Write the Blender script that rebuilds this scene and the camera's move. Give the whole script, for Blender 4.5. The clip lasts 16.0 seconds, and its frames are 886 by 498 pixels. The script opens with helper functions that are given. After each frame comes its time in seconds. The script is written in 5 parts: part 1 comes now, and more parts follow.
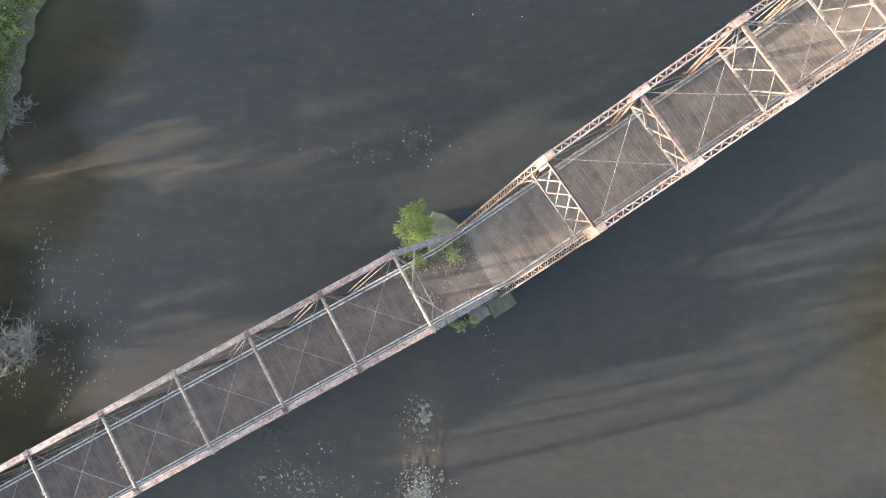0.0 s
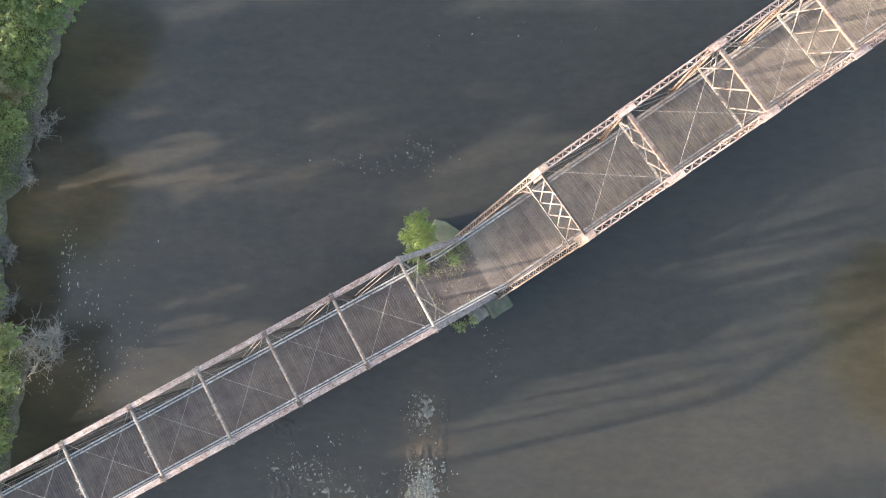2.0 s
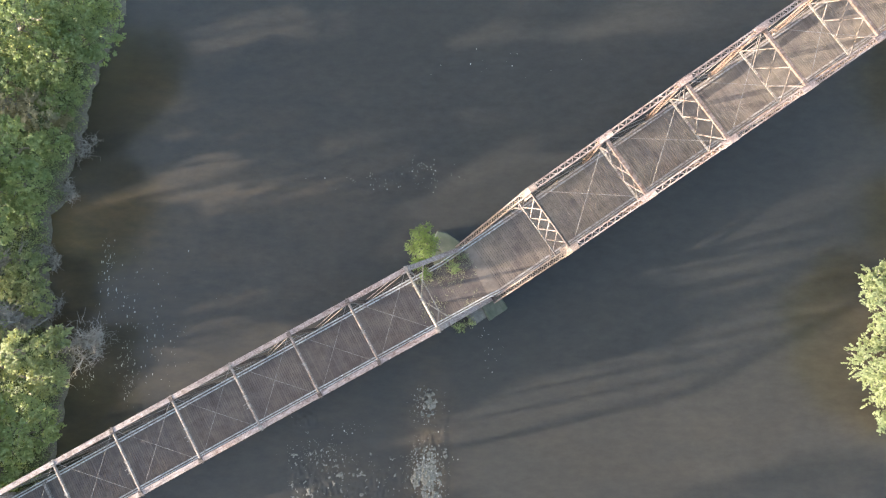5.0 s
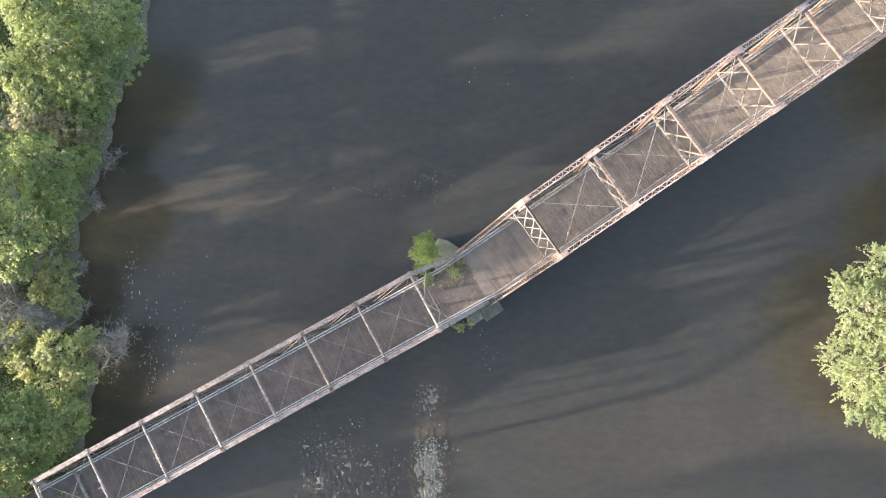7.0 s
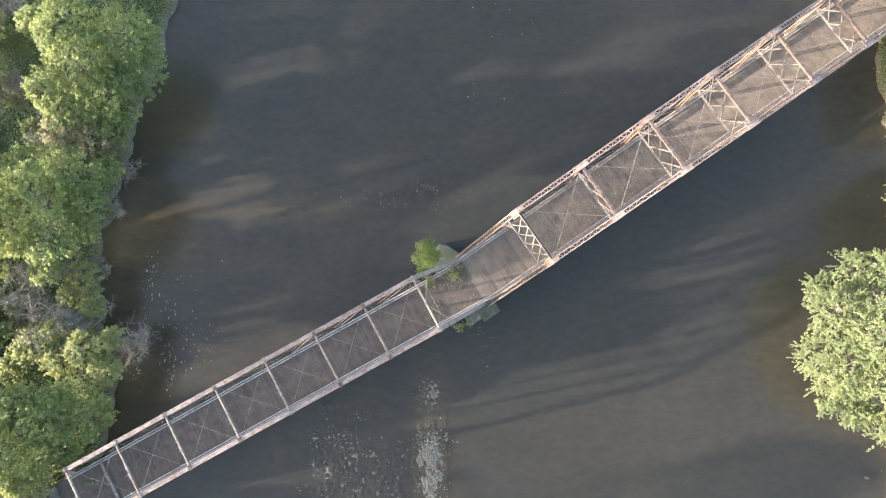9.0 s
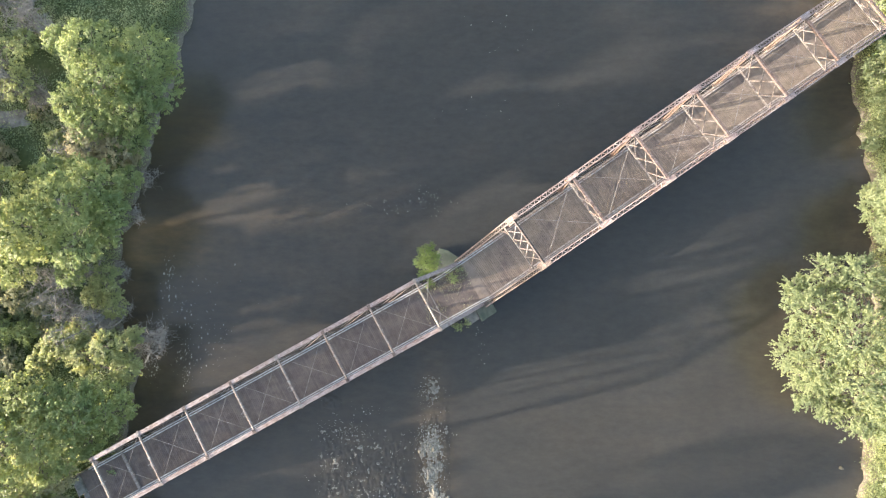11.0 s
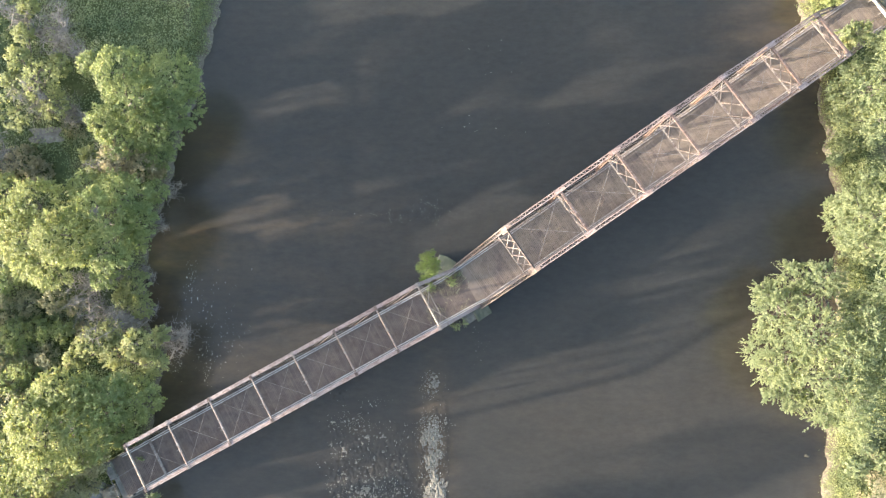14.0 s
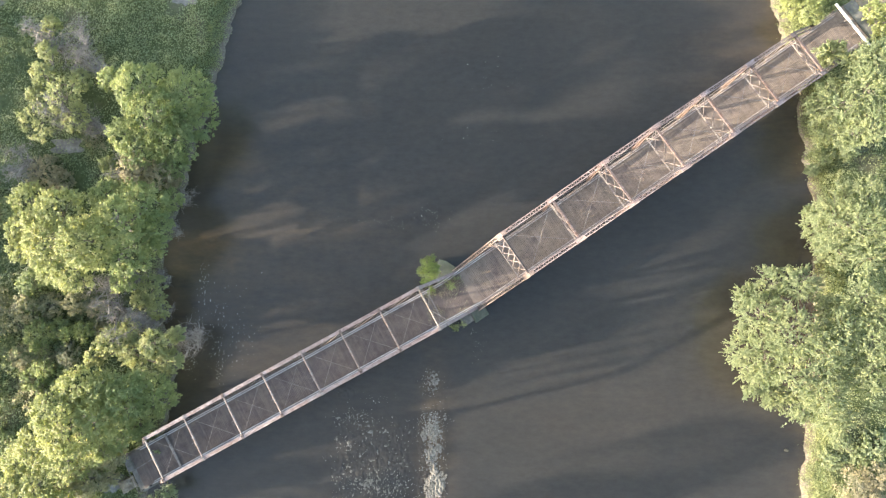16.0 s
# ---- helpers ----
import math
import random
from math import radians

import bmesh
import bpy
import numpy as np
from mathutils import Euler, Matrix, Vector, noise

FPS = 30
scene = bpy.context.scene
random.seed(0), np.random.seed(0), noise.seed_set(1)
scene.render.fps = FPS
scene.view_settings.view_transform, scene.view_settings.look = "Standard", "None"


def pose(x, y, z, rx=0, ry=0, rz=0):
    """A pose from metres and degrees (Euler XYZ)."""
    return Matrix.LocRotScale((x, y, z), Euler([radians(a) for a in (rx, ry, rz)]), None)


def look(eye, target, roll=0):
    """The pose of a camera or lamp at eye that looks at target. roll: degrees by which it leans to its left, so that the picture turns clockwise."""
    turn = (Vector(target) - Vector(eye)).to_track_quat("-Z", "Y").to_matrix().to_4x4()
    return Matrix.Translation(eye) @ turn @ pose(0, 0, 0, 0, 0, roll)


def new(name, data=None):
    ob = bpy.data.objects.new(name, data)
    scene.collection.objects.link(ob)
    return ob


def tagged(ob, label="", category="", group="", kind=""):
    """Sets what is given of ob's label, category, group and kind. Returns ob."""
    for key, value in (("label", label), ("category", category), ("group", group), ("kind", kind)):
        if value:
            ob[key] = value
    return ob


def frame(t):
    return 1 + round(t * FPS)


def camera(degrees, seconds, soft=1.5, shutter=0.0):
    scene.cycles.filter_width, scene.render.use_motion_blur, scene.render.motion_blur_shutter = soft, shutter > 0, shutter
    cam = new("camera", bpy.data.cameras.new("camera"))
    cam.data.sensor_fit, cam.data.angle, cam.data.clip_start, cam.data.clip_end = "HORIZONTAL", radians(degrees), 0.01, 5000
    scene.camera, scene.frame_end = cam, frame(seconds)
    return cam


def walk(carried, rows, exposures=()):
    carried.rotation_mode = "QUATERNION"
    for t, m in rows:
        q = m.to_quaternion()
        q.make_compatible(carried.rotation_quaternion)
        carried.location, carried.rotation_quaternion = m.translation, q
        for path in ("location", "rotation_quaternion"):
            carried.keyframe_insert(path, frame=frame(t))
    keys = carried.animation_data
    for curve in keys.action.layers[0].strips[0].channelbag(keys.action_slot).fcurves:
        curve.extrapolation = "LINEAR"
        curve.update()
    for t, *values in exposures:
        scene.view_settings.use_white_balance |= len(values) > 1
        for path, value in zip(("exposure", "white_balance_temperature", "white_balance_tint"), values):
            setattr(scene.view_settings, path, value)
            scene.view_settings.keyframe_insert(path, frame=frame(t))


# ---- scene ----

# camera: a drone that looks down and climbs
cam = camera(72.0, 16.0, soft=1.15)
PATH = [
    (0.0, -0.088, -0.037, 49.376, 4.980, 2.041, -0.018),
    (0.5, -0.094, -0.047, 50.160, 5.029, 2.044, -0.029),
    (1.0, -0.094, -0.049, 50.964, 5.075, 2.049, -0.041),
    (1.5, -0.089, -0.045, 51.800, 5.118, 2.056, -0.054),
    (2.0, -0.080, -0.035, 52.675, 5.157, 2.065, -0.067),
    (2.5, -0.066, -0.020, 53.592, 5.192, 2.076, -0.081),
    (3.0, -0.047, -0.000, 54.550, 5.223, 2.089, -0.094),
    (3.5, -0.024, 0.024, 55.546, 5.249, 2.103, -0.107),
    (4.0, 0.002, 0.053, 56.575, 5.272, 2.118, -0.121),
    (6.5, 0.194, 0.233, 62.007, 5.322, 2.213, -0.182),
    (7.0, 0.243, 0.274, 63.107, 5.322, 2.235, -0.193),
    (7.5, 0.294, 0.314, 64.201, 5.319, 2.257, -0.202),
    (8.0, 0.349, 0.355, 65.286, 5.314, 2.279, -0.211),
    (8.5, 0.407, 0.394, 66.361, 5.307, 2.301, -0.218),
    (9.0, 0.467, 0.433, 67.425, 5.299, 2.324, -0.224),
    (11.5, 0.802, 0.586, 72.671, 5.274, 2.433, -0.231),
    (12.0, 0.875, 0.605, 73.731, 5.278, 2.453, -0.227),
    (12.5, 0.950, 0.620, 74.803, 5.287, 2.472, -0.221),
    (13.0, 1.026, 0.629, 75.890, 5.303, 2.490, -0.213),
    (13.5, 1.103, 0.632, 76.993, 5.327, 2.507, -0.203),
    (14.0, 1.182, 0.628, 78.110, 5.360, 2.523, -0.190),
    (14.5, 1.261, 0.618, 79.237, 5.404, 2.538, -0.174),
    (15.0, 1.341, 0.600, 80.365, 5.460, 2.551, -0.156),
    (15.5, 1.423, 0.574, 81.481, 5.529, 2.562, -0.135),
    (16.0, 1.504, 0.539, 82.566, 5.614, 2.572, -0.111),
]
walk(cam, [(t, pose(x, y, z, rx, ry, rz)) for t, x, y, z, rx, ry, rz in PATH], [(0.0, 2.05, 6850, 9), (16.0, 2.05, 6850, 9)])

# ---- light: a low evening sun and a clear sky ----
SUN_HEIGHT, SUN_HEADING = 11.0, 11.5
world = bpy.data.worlds.new("world")
scene.world = world
world.use_nodes = True
wn = world.node_tree.nodes
sky = wn.new("ShaderNodeTexSky")
sky.sky_type = "NISHITA"
sky.sun_disc = False
sky.sun_elevation = radians(SUN_HEIGHT)
sky.sun_rotation = radians(270 - SUN_HEADING)
sky.dust_density = 2.4
sky.ozone_density = 0.7
sky.air_density = 0.9
world.node_tree.links.new(sky.outputs[0], wn["Background"].inputs[0])
wn["Background"].inputs[1].default_value = 0.182
sun = new("sun", bpy.data.lights.new("sun", "SUN"))
sun.data.energy, sun.data.angle, sun.data.color = 4.3, radians(0.7), (1.0, 0.91, 0.81)
ch, sh = math.cos(radians(SUN_HEADING)), math.sin(radians(SUN_HEADING))
sun.matrix_world = look((0, 0, 0), (ch, sh, -math.tan(radians(SUN_HEIGHT))))
sun.location = (-80, -20, 60)


# ---- materials ----
def material(name, build, rough=0.8, metal=0.0, spec=0.5):
    """A node material; build(nodes, links, texcoord) returns (colour socket, height socket or None, bump)."""
    m = bpy.data.materials.new(name)
    m.use_nodes = True
    t = m.node_tree
    p = t.nodes["Principled BSDF"]
    p.inputs["Roughness"].default_value = rough
    p.inputs["Metallic"].default_value = metal
    p.inputs["Specular IOR Level"].default_value = spec
    col, height, strength = build(t)
    t.links.new(col, p.inputs["Base Color"])
    if height is not None:
        b = t.nodes.new("ShaderNodeBump")
        b.inputs["Strength"].default_value = strength
        b.inputs["Distance"].default_value = 0.05
        t.links.new(height, b.inputs["Height"])
        t.links.new(b.outputs[0], p.inputs["Normal"])
    return m


def coords(t, scale=(1, 1, 1), kind="Object"):
    c = t.nodes.new("ShaderNodeTexCoord")
    m = t.nodes.new("ShaderNodeMapping")
    m.inputs["Scale"].default_value = scale
    t.links.new(c.outputs[kind], m.inputs[0])
    return m.outputs[0]


def world_coords(t, scale=(1, 1, 1)):
    c = t.nodes.new("ShaderNodeNewGeometry")
    m = t.nodes.new("ShaderNodeMapping")
    m.inputs["Scale"].default_value = scale
    t.links.new(c.outputs["Position"], m.inputs[0])
    return m.outputs[0]


def noise_of(t, vec, scale, detail=5.0, rough=0.6):
    n = t.nodes.new("ShaderNodeTexNoise")
    n.inputs["Scale"].default_value = scale
    n.inputs["Detail"].default_value = detail
    n.inputs["Roughness"].default_value = rough
    t.links.new(vec, n.inputs["Vector"])
    return n.outputs["Fac"]


def ramp(t, fac, stops):
    r = t.nodes.new("ShaderNodeValToRGB")
    e = r.color_ramp.elements
    while len(e) < len(stops):
        e.new(0.5)
    for k, (pos, c) in enumerate(stops):
        e[k].position = pos
        e[k].color = (*c, 1)
    t.links.new(fac, r.inputs[0])
    return r.outputs[0]


def mix(t, a, b, fac, mode="MIX"):
    m = t.nodes.new("ShaderNodeMix")
    m.data_type, m.blend_type = "RGBA", mode
    for s, v in ((m.inputs[0], fac), (m.inputs[6], a), (m.inputs[7], b)):
        if isinstance(v, (int, float)):
            s.default_value = v
        elif isinstance(v, tuple):
            s.default_value = (*v, 1)
        else:
            t.links.new(v, s)
    return m.outputs[2]


def math_node(t, op, a, b=0.0):
    m = t.nodes.new("ShaderNodeMath")
    m.operation = op
    for s, v in ((m.inputs[0], a), (m.inputs[1], b)):
        if isinstance(v, (int, float)):
            s.default_value = v
        else:
            t.links.new(v, s)
    return m.outputs[0]


def steel(name, paint, rust, share):
    def build(t):
        v = world_coords(t)
        along = coords(t, (0.30, 1.0, 1.0))
        big = noise_of(t, along, 2.0)
        fine = noise_of(t, v, 9.0, 6.0, 0.7)
        k = math_node(t, "ADD", math_node(t, "MULTIPLY", big, 0.5), math_node(t, "MULTIPLY", fine, 0.5))
        worn = ramp(t, k, [(share - 0.09, rust), (share + 0.07, paint)])
        streak = ramp(t, noise_of(t, along, 7.0, 5.0, 0.7), [(0.34, (0.66, 0.63, 0.62)), (0.52, (1.0, 1.0, 1.0)), (0.66, (1.38, 1.40, 1.42))])
        c = mix(t, worn, streak, 1.0, "MULTIPLY")
        chip = ramp(t, noise_of(t, v, 3.4, 6.0, 0.75), [(0.36, (0.62, 0.56, 0.53)), (0.46, (1.0, 1.0, 1.0)), (0.57, (1.0, 1.0, 1.0)), (0.63, (1.42, 1.44, 1.45))])
        return mix(t, c, chip, 1.0, "MULTIPLY"), fine, 0.25
    return material(name, build, 0.62, 0.0, 0.4)


M_CHORD = steel("flaking_red_lead_steel", (0.345, 0.285, 0.278), (0.17, 0.105, 0.092), 0.46)
M_PALE = steel("pale_peeling_paint_steel", (0.262, 0.212, 0.194), (0.16, 0.105, 0.08), 0.44)
M_STRUT = steel("worn_brown_steel", (0.188, 0.148, 0.138), (0.13, 0.082, 0.066), 0.48)
M_LATTICE = steel("cream_painted_steel", (0.285, 0.240, 0.222), (0.20, 0.135, 0.11), 0.44)
# Lighter copy of M_LATTICE, for sway struts and left portal members.
M_CREAM = steel("lighter_cream_steel", (0.37, 0.32, 0.275), (0.23, 0.16, 0.12), 0.43)
M_DARK = steel("dark_rusted_steel", (0.16, 0.13, 0.12), (0.09, 0.06, 0.05), 0.5)
M_ROD = steel("grey_weathered_steel", (0.27, 0.25, 0.24), (0.17, 0.13, 0.11), 0.45)
M_GALV = steel("galvanised_steel", (0.50, 0.50, 0.51), (0.30, 0.29, 0.28), 0.42)
M_POST = steel("rusty_brown_steel", (0.24, 0.175, 0.15), (0.13, 0.08, 0.06), 0.48)
M_RAIL = steel("weathered_rail_steel", (0.40, 0.355, 0.335), (0.24, 0.19, 0.165), 0.45)
M_WHITE = steel("white_painted_steel", (0.80, 0.80, 0.78), (0.55, 0.52, 0.48), 0.35)


def deck_material(name, tones, dust, share):
    def build(t):
        v = world_coords(t)
        r = t.nodes.new("ShaderNodeObjectInfo").outputs["Random"]
        tone = ramp(t, r, [(0.0, tones[0]), (0.5, tones[1]), (1.0, tones[2])])
        grain = ramp(t, noise_of(t, v, 14.0, 6.0, 0.7), [(0.25, (0.76, 0.75, 0.74)), (0.75, (1.2, 1.18, 1.15))])
        c = mix(t, tone, grain, 1.0, "MULTIPLY")
        dirt = ramp(t, noise_of(t, v, 0.30, 5.0, 0.65), [(0.40, (0, 0, 0)), (0.62, (1, 1, 1))])
        c = mix(t, c, dust, math_node(t, "MULTIPLY", dirt, share))
        stain = ramp(t, noise_of(t, v, 0.9, 5.0, 0.7), [(0.36, (0.80, 0.78, 0.78)), (0.56, (1.05, 1.04, 1.03))])
        return mix(t, c, stain, 1.0, "MULTIPLY"), noise_of(t, v, 22.0, 4.0), 0.3
    return material(name, build, 0.85, 0.0, 0.3)


# Left deck's board tones are darkened to carry part of the tree shade.
M_DECK_SHADED = deck_material("weathered_board_shade_toned", [(0.124, 0.104, 0.101), (0.138, 0.116, 0.112), (0.158, 0.133, 0.126)], (0.20, 0.16, 0.13), 0.45)
M_DECK = deck_material("dusty_deck_board", [(0.170, 0.142, 0.128), (0.196, 0.163, 0.148), (0.232, 0.193, 0.172)], (0.29, 0.235, 0.180), 0.6)


def concrete_build(t):
    v = world_coords(t)
    k = noise_of(t, v, 1.1, 6.0, 0.65)
    c = ramp(t, k, [(0.3, (0.11, 0.108, 0.098)), (0.55, (0.215, 0.21, 0.192)), (0.75, (0.32, 0.315, 0.285))])
    return mix(t, c, ramp(t, noise_of(t, v, 16.0), [(0.3, (0.75, 0.75, 0.75)), (0.7, (1.1, 1.1, 1.1))]), 1.0, "MULTIPLY"), k, 0.5


M_CONCRETE = material("stained_concrete", concrete_build, 0.9)


# Greenish concrete whose dark coat puts the sapling's shade into the colour.
def green_shade_build(t):
    v = world_coords(t)
    c, k, _ = concrete_build(t)
    green_shade = ramp(t, noise_of(t, v, 0.8, 5.0, 0.65), [(0.3, (0.5, 0.5, 0.5)), (0.6, (1.0, 1.0, 1.0))])
    return mix(t, c, (0.078, 0.096, 0.072), green_shade), k, 0.5


M_GREEN_SHADED = material("greenish_shaded_concrete", green_shade_build, 0.92)


def rock_build(t):
    v = world_coords(t)
    k = noise_of(t, v, 2.2, 7.0, 0.75)
    r = t.nodes.new("ShaderNodeObjectInfo").outputs["Random"]
    c = ramp(t, k, [(0.32, (0.075, 0.070, 0.058)), (0.55, (0.19, 0.18, 0.155)), (0.75, (0.34, 0.325, 0.29))])
    return mix(t, c, ramp(t, r, [(0.0, (0.55, 0.55, 0.5)), (1.0, (1.15, 1.12, 1.05))]), 1.0, "MULTIPLY"), k, 0.6


M_ROCK = material("river_rock", rock_build, 0.7)


def gravel_build(t):
    v = world_coords(t)
    k = noise_of(t, v, 5.5, 7.0, 0.8)
    c = ramp(t, k, [(0.34, (0.075, 0.068, 0.054)), (0.48, (0.155, 0.142, 0.115)), (0.62, (0.27, 0.25, 0.21)), (0.75, (0.41, 0.385, 0.335))])
    return c, k, 0.5


M_GRAVEL = material("wet_gravel", gravel_build, 0.55)


def ground_build(t):
    v = world_coords(t)
    a = noise_of(t, v, 0.16, 6.0, 0.6)
    b = noise_of(t, v, 2.6, 6.0, 0.7)
    grass = ramp(t, b, [(0.3, (0.065, 0.085, 0.038)), (0.6, (0.125, 0.150, 0.070)), (0.8, (0.20, 0.21, 0.12))])
    soil = ramp(t, b, [(0.3, (0.11, 0.095, 0.075)), (0.7, (0.24, 0.215, 0.175))])
    z = t.nodes.new("ShaderNodeSeparateXYZ")
    t.links.new(v, z.inputs[0])
    low = t.nodes.new("ShaderNodeMapRange")
    low.inputs[1].default_value, low.inputs[2].default_value = 0.35, 0.95
    t.links.new(math_node(t, "ADD", z.outputs[2], math_node(t, "MULTIPLY", math_node(t, "SUBTRACT", b, 0.5), 0.8)), low.inputs[0])
    c = mix(t, soil, grass, low.outputs[0])
    c = mix(t, c, soil, math_node(t, "MULTIPLY", ramp(t, a, [(0.56, (0, 0, 0)), (0.66, (1, 1, 1))]), 0.5))
    return c, b, 0.8


M_GROUND = material("river_bank_soil_and_grass", ground_build, 0.95, 0.0, 0.2)


def water_build(t):
    v = world_coords(t)
    flow = world_coords(t, (0.30, 1.0, 1.0))
    k = noise_of(t, v, 0.06, 5.0, 0.6)
    deep = ramp(t, k, [(0.35, (0.0470, 0.0455, 0.0408)), (0.65, (0.0555, 0.0537, 0.0478))])
    a = t.nodes.new("ShaderNodeAttribute")
    a.attribute_name = "shoal_lift"
    patch = noise_of(t, flow, 0.35, 5.0, 0.65)
    s = math_node(t, "MULTIPLY", a.outputs["Fac"], ramp(t, patch, [(0.3, (0.25, 0.25, 0.25)), (0.6, (1, 1, 1))]))
    c = mix(t, deep, (0.128, 0.093, 0.058), s)
    mottle = ramp(t, noise_of(t, world_coords(t, (0.5, 1.0, 1.0)), 1.3, 6.0, 0.7), [(0.3, (0.86, 0.87, 0.88)), (0.7, (1.14, 1.13, 1.12))])
    c = mix(t, c, mottle, 1.0, "MULTIPLY")
    rip = noise_of(t, v, 2.2, 4.0, 0.6)
    return c, rip, 0.12


M_WATER = material("murky_river_water", water_build, 0.24, 0.0, 0.49)
murk = M_WATER.node_tree.nodes["Principled BSDF"].inputs
murk["Subsurface Weight"].default_value = 0.8
murk["Subsurface Radius"].default_value = (1.0, 0.9, 0.7)
murk["Subsurface Scale"].default_value = 2.0


def leaf_material(name, tones, through_leaf=0.5):
    m = bpy.data.materials.new(name)
    m.use_nodes = True
    t = m.node_tree
    p = t.nodes["Principled BSDF"]
    p.inputs["Roughness"].default_value = 0.52
    p.inputs["Specular IOR Level"].default_value = 0.6
    r = t.nodes.new("ShaderNodeNewGeometry").outputs["Random Per Island"]
    col = ramp(t, r, [(k / (len(tones) - 1), c) for k, c in enumerate(tones)])
    col = mix(t, col, tones[1], 0.45)
    big = ramp(t, noise_of(t, world_coords(t), 0.35, 3.0), [(0.3, (0.78, 0.84, 0.80)), (0.7, (1.16, 1.12, 1.0))])
    col = mix(t, col, big, 1.0, "MULTIPLY")
    t.links.new(col, p.inputs["Base Color"])
    tr = t.nodes.new("ShaderNodeBsdfTranslucent")
    t.links.new(mix(t, col, (1.55, 1.55, 1.30), 1.0, "MULTIPLY"), tr.inputs[0])
    ms = t.nodes.new("ShaderNodeMixShader")
    ms.inputs[0].default_value = through_leaf
    t.links.new(p.outputs[0], ms.inputs[1])
    t.links.new(tr.outputs[0], ms.inputs[2])
    t.links.new(ms.outputs[0], t.nodes["Material Output"].inputs[0])
    return m


M_LEAF = leaf_material("green_leaf", [(0.222, 0.270, 0.136), (0.306, 0.358, 0.186), (0.405, 0.448, 0.248)])
M_LEAF_YELLOW = leaf_material("yellow_green_leaf", [(0.255, 0.290, 0.140), (0.345, 0.378, 0.190), (0.450, 0.470, 0.270)])
M_LEAF_SILVER = leaf_material("silvery_green_leaf", [(0.200, 0.240, 0.143), (0.283, 0.326, 0.202), (0.395, 0.424, 0.287)])
M_LEAF_OLIVE = leaf_material("olive_leaf", [(0.275, 0.275, 0.189), (0.373, 0.362, 0.263), (0.493, 0.460, 0.380)])
M_GRASS = leaf_material("pale_bank_grass", [(0.225, 0.258, 0.145), (0.310, 0.345, 0.198), (0.410, 0.428, 0.275)])
M_LEAF_PALE = leaf_material("pale_olive_leaf", [(0.265, 0.290, 0.160), (0.360, 0.388, 0.218), (0.470, 0.485, 0.302)])
M_LEAF_FRESH = leaf_material("fresh_green_leaf", [(0.150, 0.215, 0.070), (0.215, 0.290, 0.100), (0.300, 0.370, 0.150)])
M_LEAF_DRY = leaf_material("faded_dry_leaf", [(0.300, 0.275, 0.205), (0.400, 0.365, 0.285), (0.500, 0.455, 0.370)])
M_LEAF_DARK = leaf_material("dark_green_leaf", [(0.214, 0.258, 0.165), (0.290, 0.338, 0.220), (0.388, 0.422, 0.290)])


def bark_build(t):
    v = world_coords(t)
    k = noise_of(t, v, 6.0, 5.0)
    return ramp(t, k, [(0.3, (0.13, 0.11, 0.09)), (0.7, (0.30, 0.27, 0.23))]), k, 0.6


M_PATH = material("dusty_dirt_track", lambda t: (ramp(t, noise_of(t, world_coords(t), 1.2, 6.0, 0.7), [(0.3, (0.14, 0.12, 0.085)), (0.55, (0.27, 0.235, 0.18)), (0.75, (0.38, 0.34, 0.27))]), noise_of(t, world_coords(t), 7.0), 0.5), 0.95)
M_BARK = material("grey_brown_bark", bark_build, 0.9)
M_DEADWOOD = material("bleached_dead_wood", lambda t: (ramp(t, noise_of(t, world_coords(t), 3.0), [(0.3, (0.20, 0.18, 0.165)), (0.7, (0.38, 0.35, 0.325))]), None, 0), 0.9)
M_FOAM = material("river_foam", lambda t: (ramp(t, noise_of(t, world_coords(t), 5.0), [(0.3, (0.34, 0.325, 0.28)), (0.7, (0.64, 0.61, 0.54))]), None, 0), 0.8)


